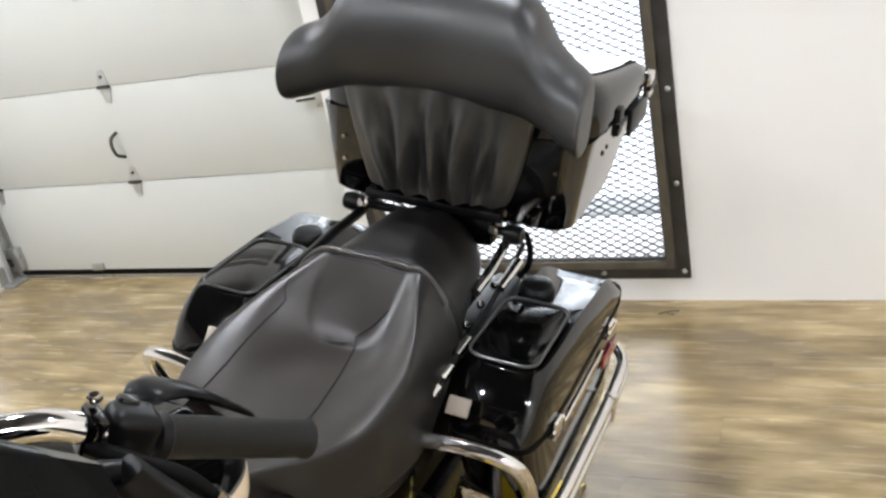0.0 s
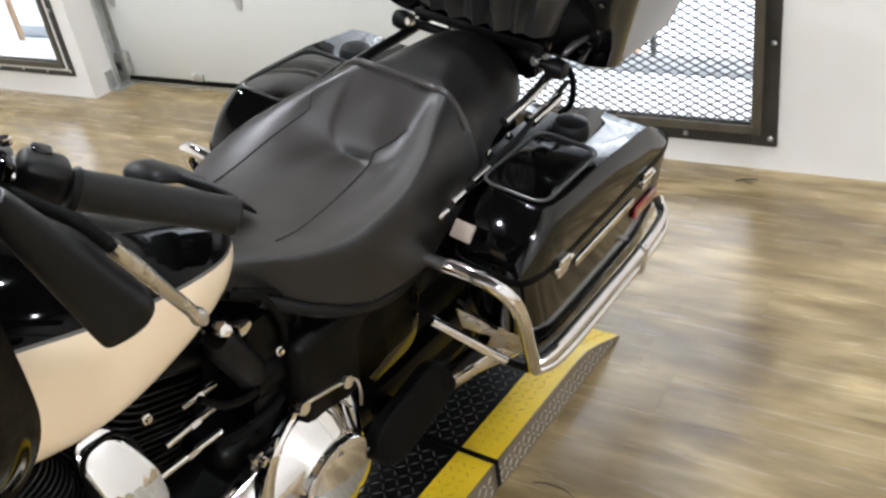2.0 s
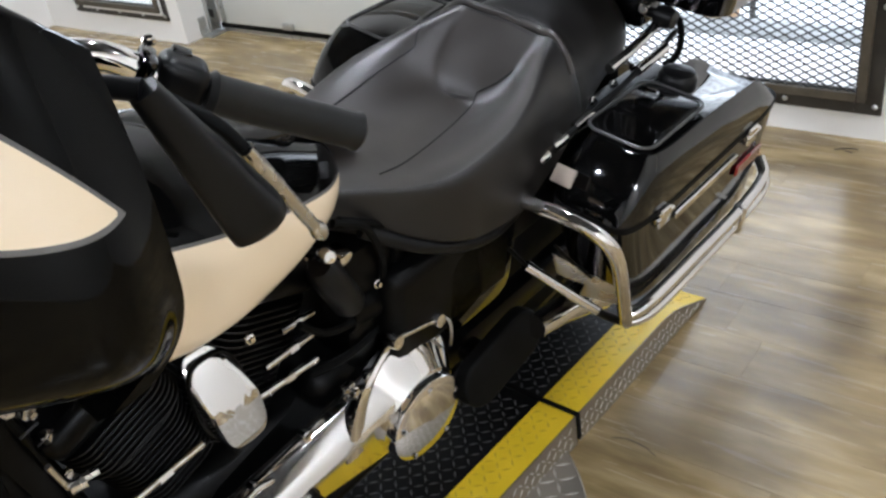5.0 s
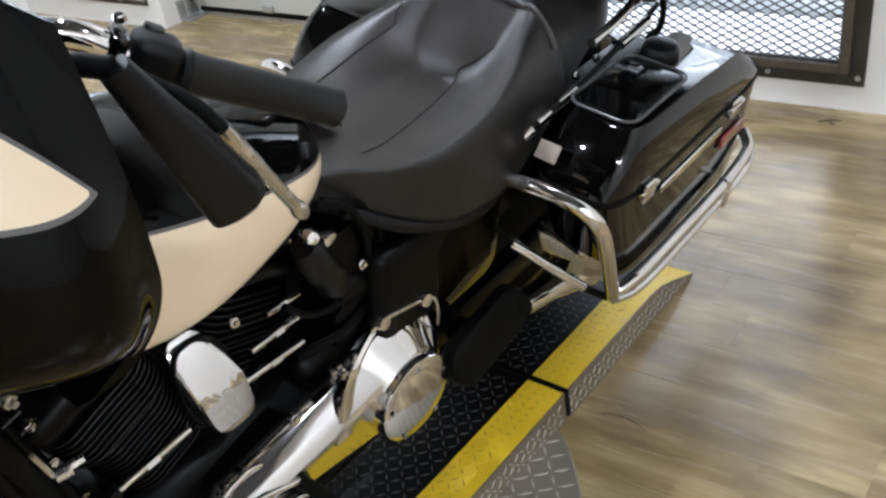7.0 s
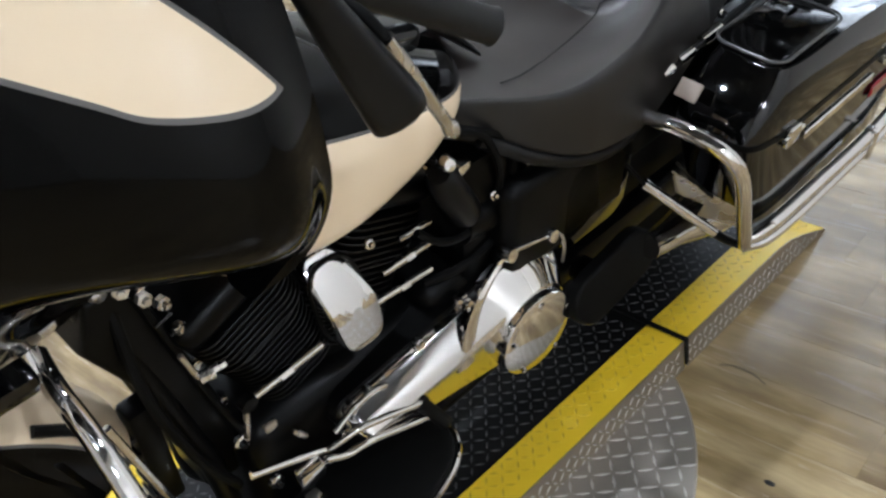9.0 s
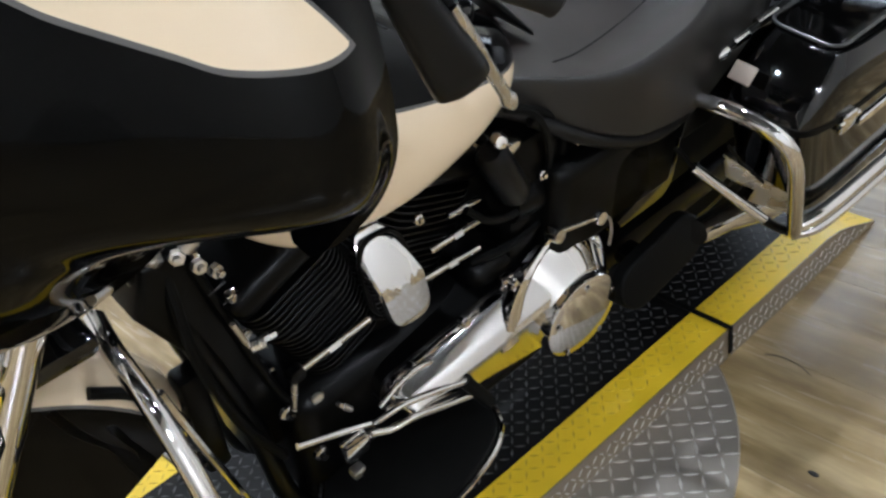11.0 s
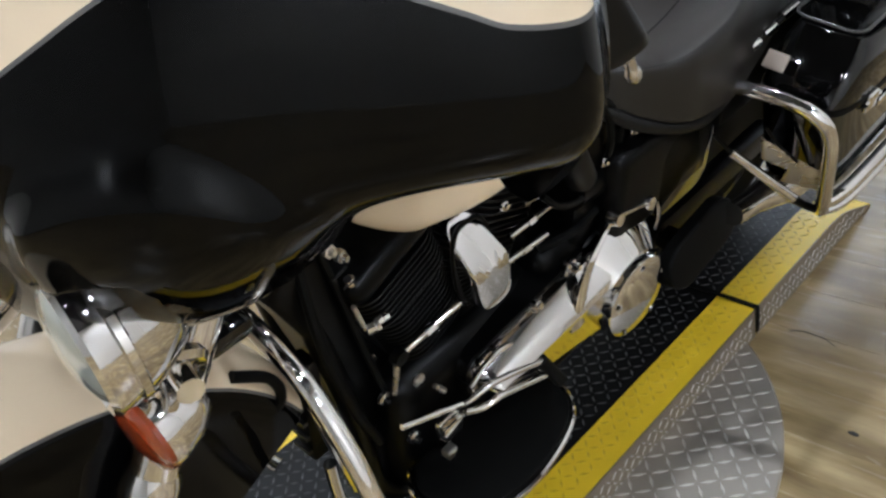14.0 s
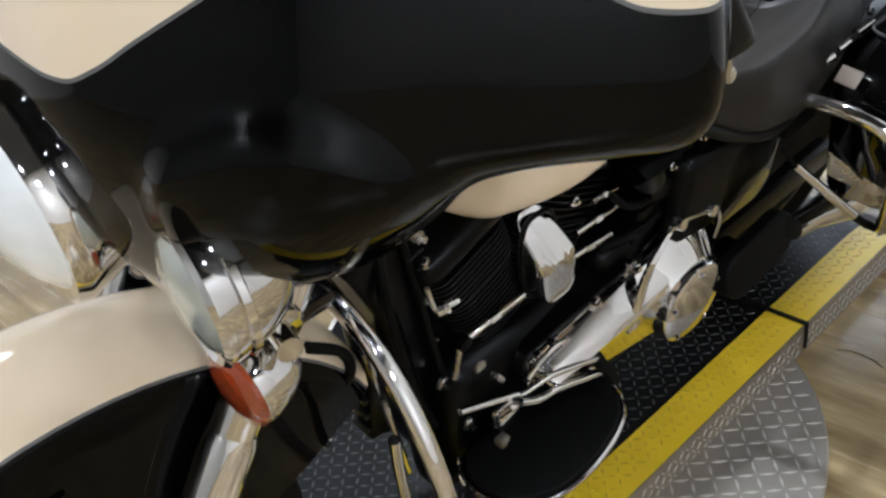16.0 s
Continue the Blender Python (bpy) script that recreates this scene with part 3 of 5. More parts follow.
DISC_C, DISC_R, DISC_Z = (0.06, 0.60), 0.61, 0.014
turntable = thing("turntable", "round bare tread plate turntable with a black wheel lane", "turntable")
part("disc", revolve([(0, 0), (DISC_R, 0), (DISC_R, DISC_Z - 0.003), (DISC_R - 0.003, DISC_Z), (0, DISC_Z)], Matrix.Translation((*DISC_C, 0)), 96), plate_silver, turntable, "bare silver tread plate disc")
tr = part("treads", treads(0.40, 0.69, 0.0, 1.2, lambda x, y: DISC_Z, 0.0300, 0.0330, 0.0013, lambda x, y: math.hypot(x - DISC_C[0], y - DISC_C[1]) < DISC_R - 0.012), tread_silver, turntable)
tr["kind"] = "stuff"


def lane(parent, prof):
    """A black plate between yellow borders, with bare skirts; prof: (y, height) along it."""
    def strip(x0, x1, lift=0.0):
        n = len(prof)
        vs = [(x0, y, z + lift) for y, z in prof] + [(x1, y, z + lift) for y, z in prof] + [(x0, y, 0.0) for y, z in prof] + [(x1, y, 0.0) for y, z in prof]
        fs = []
        for i in range(n - 1):
            fs += [(i, i + 1, n + i + 1, n + i), (2 * n + i, 2 * n + i + 1, i + 1, i), (n + i, n + i + 1, 3 * n + i + 1, 3 * n + i), (3 * n + i, 3 * n + i + 1, 2 * n + i + 1, 2 * n + i)]
        fs += [(0, n, 3 * n, 2 * n), (n - 1, 3 * n - 1, 4 * n - 1, 2 * n - 1)]
        return Geo().add(vs, fs)
    zf = lambda x, y: line1(prof, y)
    y0, y1 = prof[0][0], prof[-1][0]
    part("black_plate", strip(XI0, XI1), plate_black, parent, "black painted tread plate")
    a = part("treads", treads(XI0 + 0.005, XI1 - 0.003, y0 + 0.004, y1 - 0.004, zf, 0.0220, 0.0230, 0.0012), tread_black, parent)
    a["kind"] = "stuff"
    for x0, x1 in ((XI1, XO1 - 0.003), (XO0 + 0.003, XI0)):
        part("yellow_border", strip(x0, x1, 0.0008), plate_yellow, parent, "yellow painted border")
        b = part("treads", treads(x0 + 0.004, x1 - 0.002, y0 + 0.004, y1 - 0.004, lambda x, y: zf(x, y) + 0.0008, 0.0220, 0.0230, 0.0011), tread_yellow, parent)
        b["kind"] = "stuff"
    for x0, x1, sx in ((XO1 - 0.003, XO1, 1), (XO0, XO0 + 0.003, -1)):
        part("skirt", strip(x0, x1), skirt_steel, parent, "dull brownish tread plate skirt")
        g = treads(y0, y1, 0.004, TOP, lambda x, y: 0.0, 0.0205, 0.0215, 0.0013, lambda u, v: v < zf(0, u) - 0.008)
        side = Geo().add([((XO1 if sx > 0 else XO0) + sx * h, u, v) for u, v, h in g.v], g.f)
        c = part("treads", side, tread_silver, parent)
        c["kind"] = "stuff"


lane(turntable, [(-0.55, TOP), (1.146, TOP)])
ramp = thing("ramp", "tread plate ramp with yellow borders, behind the turntable", "ramp")
lane(ramp, [(1.156, TOP), (1.54, TOP), (1.60, TOP - 0.008), (1.65, 0.054), (1.767, 0.004)])
band = thing("rubber_strap", "black rubber strip over the joint of the ramp", "strap")
part("strip", box(XI1 - 0.12, XO1 + 0.004, 1.144, 1.158, TOP + 0.0015, TOP + 0.005, 0.001, 1), rubber, band)
part("drop", box(XO1 + 0.001, XO1 + 0.0045, 1.144, 1.158, DISC_Z, TOP + 0.001, 0.001, 1), rubber, band)

# ---- motorcycle ----
LEAN = 12.5
bike = thing("motorcycle", "black and cream touring motorcycle with leather seat, on its side stand", "motorcycle", Matrix.Translation((0.085, 0, TOP)) @ Matrix.Rotation(radians(LEAN), 4, "Y"))


def both(name, geo, mat, parent, label="", sharp=38.0):
    """A part on the left side and its mirror image on the right."""
    return part(name, geo, mat, parent, label, sharp), part(name, geo.mirror(), mat, parent, label, sharp)


def add_paint(ob, fun):
    """Stores the paint value of each vertex: 0.5 plus metres inside the light panel."""
    at = ob.data.attributes.new("paint", "FLOAT", "POINT")
    for i, v in enumerate(ob.data.vertices):
        at.data[i].value = 0.5 + fun(v.co)


def bolt_at(p, d, r=0.009, h=0.008):
    return revolve([(0, h), (r * 0.7, h), (r * 0.75, h * 0.75), (r, h * 0.7), (r, 0)], frame_to(p, d), 8)


# wheels
def wheel(name, y, z, R, wide):
    w = part(name, revolve([(R * 0.25, -0.04), (R * 0.27, 0.0), (R * 0.25, 0.04)], frame_to((0, y, z), (1, 0, 0)), 24), brushed, bike)
    sec = []
    for i in range(14):
        a = math.pi * (i / 13)
        sec.append((R - wide * 0.42 * (1 - math.sin(a) ** 0.6), -wide / 2 * math.cos(a)))
    part("tyre", revolve([(R * 0.66, -wide * 0.40)] + sec + [(R * 0.66, wide * 0.40)], frame_to((0, y, z), (1, 0, 0)), 56), rubber, w, "black rubber tyre")
    part("rim", revolve([(R * 0.60, -wide * 0.36), (R * 0.68, -wide * 0.42), (R * 0.68, wide * 0.42), (R * 0.60, wide * 0.36)], frame_to((0, y, z), (1, 0, 0)), 48), gloss_black, w, "black rim")
    sp = Geo()
    for k in range(9):
        a = 2 * math.pi * k / 9
        sp.join(rod((0, y + math.cos(a) * R * 0.2, z + math.sin(a) * R * 0.2), (0, y + math.cos(a) * R * 0.63, z + math.sin(a) * R * 0.63), 0.012, 6))
    part("spokes", sp, gloss_black, w)


AXLE_F, AXLE_R = (-0.36, 0.335), (1.36, 0.335)
wheel("front_wheel", *AXLE_F, 0.335, 0.13)
wheel("rear_wheel", *AXLE_R, 0.335, 0.18)
both("brake_disc", revolve([(0.06, 0.0), (0.15, 0.0), (0.15, 0.005), (0.06, 0.005)], frame_to((0.085, *AXLE_F), (1, 0, 0)), 36), brushed, bike)


# front fender: crowned top, deep side valances
def fender(cy, cz, a0, a1, ridge, side, low, wide, n=30):
    rings = []
    for i in range(n + 1):
        a = radians(a0 + (a1 - a0) * i / n)
        fade = 1 - 0.25 * (abs(2 * i / n - 1) ** 4)
        prof = []
        for j in range(-14, 15):
            t = j / 14
            s = abs(t)
            if s < 0.55:
                u = s / 0.55
                x, r = wide * (0.92 * u), ridge - (ridge - side) * (u ** 2.4)
            else:
                u = (s - 0.55) / 0.45
                x, r = wide * (0.92 + 0.08 * math.sin(u * math.pi / 2)), side - (side - low) * u * fade
            prof.append((math.copysign(x, t), r))
        inner = [(x * 0.955, r - 0.006) for x, r in prof[::-1]]
        rings.append([Vector((x, cy - math.sin(a) * r, cz + math.cos(a) * r)) for x, r in prof + inner])
    return loft(rings)


FC = (-0.335, 0.375)
ff = part("front_fender", fender(*FC, 62, -66, 0.475, 0.445, 0.17, 0.098), two_tone, bike, "black and cream front fender")
add_paint(ff, lambda c: math.hypot(c.y - FC[0], c.z - FC[1]) - 0.445)
both("fender_trim", sweep([(0.101, FC[0] - math.sin(radians(a)) * 0.36, FC[1] + math.cos(radians(a)) * 0.36) for a in range(0, 58, 6)], 0.004, 6), chrome, ff, "chrome trim strip")
part("rear_fender", fender(*AXLE_R, 40, -78, 0.425, 0.405, 0.27, 0.118), gloss_black, bike, "black rear fender")

# fork
AXT = Vector((0.128, -0.015, 0.955))
AXB = Vector((0.128, -0.375, 0.33))
for s in (1, -1):
    t, b = Vector((AXT.x * s, AXT.y, AXT.z)), Vector((AXB.x * s, AXB.y, AXB.z))
    leg = part("fork_leg", sweep([t.lerp(b, k) for k in (0.38, 0.40, 0.98, 1.0)], [0.029, 0.034, 0.034, 0.028], 18), chrome, bike, "chrome lower fork leg")
    part("fork_tube", sweep([t.lerp(b, k) for k in (-0.02, 0.38)], 0.030, 16), chrome, leg)
    part("axle_cap", revolve([(0, 0.02), (0.022, 0.018), (0.026, 0.0), (0.026, -0.02)], frame_to((b.x + 0.03 * s, b.y, b.z), (s, 0, 0)), 14), chrome, leg)
part("fork_clamp", box(-0.115, 0.115, -0.075, 0.02, 0.785, 0.815, 0.012), gloss_black, bike)

# headlamp, spot lamps and indicators
hl = part("headlamp", revolve([(0.0, -0.10), (0.095, -0.08), (0.112, -0.02), (0.117, 0.0), (0.112, 0.012), (0.096, 0.010)], frame_to((0, -0.245, 1.035), (0, -1, -0.05)), 40), chrome, bike, "round headlamp with chrome ring")
part("lens", revolve([(0.0, 0.050), (0.04, 0.045), (0.075, 0.030), (0.098, 0.010), (0.102, 0.002), (0.098, -0.01), (0, -0.012)], frame_to((0, -0.245, 1.035), (0, -1, -0.05)), 36), lamp_glass, hl, "clear headlamp glass")
part("spot_bar", tube([(0.25, -0.135, 0.935), (0.18, -0.125, 0.925), (0.06, -0.15, 0.90), (-0.06, -0.15, 0.90), (-0.18, -0.125, 0.925), (-0.25, -0.135, 0.935)], 0.014, 5, 10), chrome, bike, "chrome lamp bar")
for s in (1, -1):
    c, d = Vector((0.207 * s, -0.1925, 1.022)), Vector((-0.13 * s, -1, -0.05))
    sp = part("spot_lamp", revolve([(0.0, -0.086), (0.028, -0.082), (0.050, -0.067), (0.064, -0.042), (0.069, -0.027), (0.073, -0.025), (0.073, -0.018), (0.070, -0.016), (0.073, -0.005), (0.074, 0.004), (0.069, 0.009), (0.064, 0.005)], frame_to(c, d), 36), chrome, bike, "chrome bullet spot lamp")
    part("lens", revolve([(0.0, 0.022), (0.03, 0.019), (0.052, 0.011), (0.066, 0.001), (0, -0.004)], frame_to(c, d), 30), spot_glass, sp, "clear ribbed glass")
    part("bracket", tube([(0.215 * s, -0.135, 0.955), (0.205 * s, -0.10, 0.92), (0.185 * s, -0.11, 0.87)], 0.011, 5, 8), chrome, sp)
    ci, di = Vector((0.210 * s, -0.172, 0.880)), Vector((0.03 * s, -1, -0.05))
    ind = part("indicator", revolve([(0.0, -0.066), (0.024, -0.058), (0.040, -0.036), (0.047, -0.010), (0.047, 0.0)], frame_to(ci, di), 28), chrome, bike, "chrome bullet indicator")
    part("lens", revolve([(0.046, -0.002), (0.0455, 0.005), (0.040, 0.010), (0.022, 0.014), (0.0, 0.015)], frame_to(ci, di), 28), amber, ind, "orange indicator lens")

# fairing: three curves in plan, blended from chin to top edge
LOW = [(0.0, -0.13, 0.90), (0.117, -0.076, 0.912), (0.188, 0.085, 0.965), (0.264, 0.128, 1.086), (0.335, 0.147, 1.102), (0.428, 0.115, 1.094)]
MID = [(0.0, -0.235, 1.14), (0.15, -0.222, 1.15), (0.29, -0.155, 1.16), (0.380, -0.025, 1.174), (0.470, 0.115, 1.181), (0.446, 0.19, 1.178)]
HIGH = [(0.0, -0.12, 1.50), (0.14, -0.10, 1.49), (0.25, -0.03, 1.46), (0.325, 0.06, 1.412), (0.371, 0.130, 1.390), (0.399, 0.190, 1.342)]


POD = 0.015     # how far the lamp pod stands out


def ease(t):
    t = max(0.0, min(1.0, t))
    return t * t * (3 - 2 * t)


def fairing_base(s, v):
    """s: -1 to 1 from tip to tip; v: 0 at the lower edge, 1 at the top."""
    sgn = -1 if s < 0 else 1
    k = abs(s) * 5
    def at(c):
        i = min(int(k), 4)
        pts = [Vector((-c[1][0], c[1][1], c[1][2]))] + [Vector(p) for p in c] + [2 * Vector(c[-1]) - Vector(c[-2])]
        a, b, d, e = pts[i:i + 4]
        t = k - i
        return 0.5 * ((2 * b) + (d - a) * t + (2 * a - 5 * b + 4 * d - e) * t * t + (3 * b - a - 3 * d + e) * t ** 3)
    lo, mi, hi = at(LOW), at(MID), at(HIGH)
    m = 0.42
    if v < m:
        t = v / m
        a = t * math.pi / 2
        xy = lo + (mi - lo) * math.sin(a) ** 0.8
        z = lo.z + (mi.z - lo.z) * (1 - math.cos(a)) ** 0.9
    else:
        t = (v - m) / (1 - m)
        xy = mi + (hi - mi) * (t ** 1.6)
        z = mi.z + (hi.z - mi.z) * t
    return Vector((sgn * xy.x, xy.y, z))


def fairing_point(s, v):
    """The base curve with the bulging lamp pod pressed out of its lower half."""
    k = ease((abs(s) - 0.24) / 0.06) * ease((0.60 - abs(s)) / 0.10)
    out = POD * k * ease((0.560 - 0.25 * (abs(s) - 0.40) ** 2 / 0.04 - v) / 0.09)
    p = fairing_base(s, v)
    if out < 1e-5:
        return p
    n = (fairing_base(s + 0.01, v) - fairing_base(s - 0.01, v)).cross(fairing_base(s, v + 0.01) - fairing_base(s, v)).normalized()
    if n.x * s < 0:
        n = -n
    return p + Vector((n.x, n.y, 0)).normalized() * out


F_NS, F_NV = 240, 120


def fairing_geo():
    rings, NS, NV = [], F_NS, F_NV
    for i in range(NS + 1):
        s = -1 + 2 * i / NS
        outer = [fairing_point(s, j / NV) for j in range(NV + 1)]
        inner = []
        for p in outer[::-1]:
            q = Vector((p.x * 0.95, p.y + 0.018 * (1 - abs(s)), p.z))
            inner.append(q)
        rings.append(outer + inner)
    return loft(rings)


PIN = [(0.0, 1.200), (0.06, 1.199), (0.13, 1.199), (0.174, 1.203), (0.221, 1.222), (0.268, 1.250), (0.334, 1.287), (0.368, 1.305), (0.401, 1.319), (0.45, 1.329), (0.50, 1.330), (0.56, 1.321), (0.612, 1.303), (0.66, 1.289), (0.70, 1.277), (0.735, 1.266), (0.78, 1.261), (0.85, 1.257), (0.90, 1.256), (1.0, 1.256)]


def paint_fairing(ob):
    """Cream above the curve, black along the rear edge and inside."""
    at = ob.data.attributes.new("paint", "FLOAT", "POINT")
    n = 2 * (F_NV + 1)
    for i, v in enumerate(ob.data.vertices):
        s, j = abs(-1 + 2 * (i // n) / F_NS), i % n
        d = min(v.co.z - curve1(PIN, s), 0.45 * (0.925 - (v.co.z - 1.256) * 2.0 - s))
        at.data[i].value = 0.5 + (max(-0.45, min(0.45, d)) if j <= F_NV else -0.4)


fairing = part("fairing", fairing_geo(), two_tone, bike, "black and cream handlebar fairing", 60)
paint_fairing(fairing)
part("inner_fairing", Geo().join(loft([[Vector((x * k, y, z)) for x, y, z in [(0.0, 0.10 - 0.05 * f, 1.40 - 0.02 * f)] + [(math.sin(a) * 0.36, 0.02 + 0.06 * abs(math.sin(a)), 1.20 + math.cos(a) * 0.19) for a in [radians(d) for d in range(20, 341, 20)]]] for f, k in ((0, 1.0), (1, 0.8))])), satin_black, bike, "black inner fairing")
for gx in (-0.2, -0.07, 0.07, 0.2):
    gauge = part("gauge", revolve([(0.0, 0.004), (0.042, 0.004), (0.046, 0.010), (0.05, 0.006), (0.052, -0.01)], frame_to((gx, 0.085, 1.27), (0, 1, 0.45)), 24), satin_black, bike)
    part("ring", revolve([(0.044, 0.011), (0.048, 0.013), (0.052, 0.008), (0.050, 0.004)], frame_to((gx, 0.085, 1.27), (0, 1, 0.45)), 24), satin_black, gauge)

# handlebar, grips and levers
BAR = [(0.0, 0.13, 1.06), (0.10, 0.145, 1.12), (0.165, 0.20, 1.235), (0.225, 0.278, 1.243), (0.285, 0.375, 1.180), (0.337, 0.478, 1.122)]
for s in (1, -1):
    p = [Vector((x * s, y, z)) for x, y, z in BAR]
    part("handlebar", tube(p[:4] + [p[3].lerp(p[4], 0.5)], 0.0128, 6, 14), chrome, bike, "chrome handlebar")
    d = (p[5] - p[3]).normalized()
    g0, g1 = p[3].lerp(p[4], 0.78), p[5]
    d = (g1 - g0).normalized()
    gr = part("grip", sweep([g0, g0 + d * 0.006, g0 + d * 0.010, g1 - d * 0.012, g1 - d * 0.004, g1], [0.0165, 0.021, 0.0185, 0.018, 0.0195, 0.015], 22), grip_rubber, bike, "black rubber hand grip")
    c = p[3].lerp(p[4], 0.60)
    dc = (p[4] - p[3]).normalized()
    sw = part("switch_housing", Geo().join(box(-0.019, 0.019, -0.020, 0.025, -0.022, 0.022, 0.011, 4), frame_to(c, dc)), satin_black, bike, "black switch housing")
    part("button", Geo().join(box(-0.007, 0.007, -0.004, 0.005, -0.009, 0.009, 0.003), frame_to(c + Vector((-0.006 * s, 0.012, 0.022)), dc)), gloss_black, sw)
    cl = p[3].lerp(p[4], 0.36)
    clamp = part("lever_clamp", Geo().join(box(-0.017, 0.017, -0.019, 0.020, -0.008, 0.008, 0.006), frame_to(cl, dc)), gloss_black, bike, "black lever clamp")
    part("bolt", bolt_at(cl + Vector((0.0, 0.012, 0.022)), (0, 0, 1), 0.006, 0.006), chrome, clamp)
    lev = [Vector((0.338 * s, 0.338, 1.172)), Vector((0.339 * s, 0.365, 1.125)), Vector((0.338 * s, 0.390, 1.081)), Vector((0.337 * s, 0.415, 1.038))]
    part("lever_arm", tube([cl + Vector((0.008 * s, -0.010, -0.004)), Vector((0.290 * s, 0.312, 1.208)), Vector((0.322 * s, 0.325, 1.196)), lev[0]], 0.0065, 6, 10), rubber, clamp, "black lever arm")
    if s > 0:
        path = spline(lev, 8)
        n = len(path)
        lv = part("clutch_lever", sweep(path, [0.0078 - 0.0012 * i / n for i in range(n)], 12), brushed, bike, "polished alloy clutch lever")
        part("ball_end", revolve([(0.0, 0.013), (0.006, 0.011), (0.0085, 0.005), (0.0095, 0.0), (0.0085, -0.006), (0.0065, -0.013), (0.0, -0.016)], frame_to(lev[3], (0, 0.5, -0.87)), 18), brushed, lv)
    else:
        part("brake_lever", tube(lev, 0.008, 8, 10), brushed, bike, "polished alloy brake lever")
part("clutch_cable", tube([(0.20, 0.16, 1.20), (0.14, 0.12, 1.12), (0.10, 0.13, 1.0), (0.09, 0.16, 0.85)], 0.006, 8, 8), rubber, bike, "black clutch cable")

# mirrors: tear-drop black shells hung below the bar
for s in (1, -1):
    top, low = Vector((0.346 * s, 0.250, 1.268)), Vector((0.376 * s, 0.318, 1.122))
    ax = (low - top)
    rings = []
    for i in range(15):
        t = i / 14
        c = top + ax * t
        w = (0.012 + 0.017 * t) * (1 if t < 0.90 else max(0.3, 1 - ((t - 0.90) / 0.10) ** 2.5) ** 0.5)
        th = (0.011 + 0.017 * t) * (1 if t < 0.92 else max(0.3, 1 - ((t - 0.92) / 0.08) ** 2.5) ** 0.5)
        u = Vector((0.35 * s, 0.72, 0.30)).normalized()
        v = u.cross(ax.normalized()).normalized()
        u = ax.normalized().cross(v)
        rings.append([c + u * (w * math.copysign(abs(ca) ** 0.6, ca)) + v * (th * math.copysign(abs(sa) ** 0.6, sa)) for ca, sa in [(math.cos(2 * math.pi * j / 28), math.sin(2 * math.pi * j / 28)) for j in range(28)]])
    mir = part("mirror", loft(rings), satin_black, bike, "black tear-drop mirror shell", 60)
    part("stem", tube([top + Vector((0, 0, 0.0)), top + Vector((-0.03 * s, -0.02, 0.0)), top + Vector((-0.08 * s, -0.02, -0.03))], 0.009, 5, 10), satin_black, mir, "black mirror stem")

# fuel tank
def tank_geo():
    rings = []
    W = [(0.19, 0.020), (0.215, 0.062), (0.24, 0.110), (0.285, 0.156), (0.40, 0.186), (0.52, 0.173), (0.62, 0.138), (0.70, 0.075), (0.725, 0.028)]
    Zt = [(0.19, 0.94), (0.22, 0.985), (0.32, 1.01), (0.45, 0.99), (0.58, 0.94), (0.70, 0.875), (0.725, 0.86)]
    Zb = [(0.19, 0.84), (0.215, 0.790), (0.28, 0.752), (0.42, 0.760), (0.55, 0.790), (0.66, 0.82), (0.725, 0.845)]
    for i in range(41):
        y = 0.19 + 0.535 * (i / 40) ** 1.3
        w, zt, zb = curve1(W, y), curve1(Zt, y), curve1(Zb, y)
        r = []
        for j in range(36):
            a = 2 * math.pi * j / 36
            ca, sa = math.cos(a), math.sin(a)
            x = w * math.copysign(abs(ca) ** 0.75, ca)
            z = (zt + zb) / 2 - 0.02 + ((zt - zb) / 2 + (0.02 if sa > 0 else -0.02)) * math.copysign(abs(sa) ** (0.9 if sa > 0 else 0.65), sa)
            r.append(Vector((x, y, z)))
        rings.append(r)
    return loft(rings)


tank = part("fuel_tank", tank_geo(), two_tone, bike, "black fuel tank with cream side panels", 60)
add_paint(tank, lambda c: min(0.4, curve1([(0.19, 0.95), (0.3, 0.955), (0.5, 0.915), (0.66, 0.862), (0.73, 0.835)], c.y) - c.z))
part("fuel_cap", revolve([(0, 0.02), (0.03, 0.018), (0.038, 0.008), (0.04, 0.0)], frame_to((-0.05, 0.40, 1.0), (0, 0, 1)), 24), chrome, tank, "chrome fuel cap")
part("tank_console", Geo().join(box(-0.045, 0.045, 0.26, 0.66, 0.93, 1.005, 0.02, 3), Matrix.Translation((0, 0.46, 0.925)) @ Matrix.Rotation(radians(-14), 4, "X") @ Matrix.Translation((0, -0.46, -0.95))), gloss_black, tank, "black tank console")

# seat: dished rider's part with a lumbar roll, pillion behind
SW = [(0.655, 0.055), (0.70, 0.092), (0.78, 0.154), (0.87, 0.197), (0.97, 0.205), (1.06, 0.195), (1.15, 0.182), (1.21, 0.168), (1.30, 0.148), (1.40, 0.130), (1.46, 0.100), (1.485, 0.05)]
SZ = [(0.655, 0.815), (0.72, 0.812), (0.82, 0.790), (0.92, 0.782), (1.03, 0.788), (1.06, 0.806), (1.10, 0.836), (1.15, 0.870), (1.19, 0.888), (1.21, 0.884), (1.235, 0.886), (1.30, 0.897), (1.40, 0.895), (1.46, 0.872), (1.485, 0.84)]
SB = [(0.655, 0.765), (0.75, 0.722), (0.86, 0.684), (0.97, 0.677), (1.08, 0.700), (1.2, 0.745), (1.35, 0.78), (1.485, 0.80)]
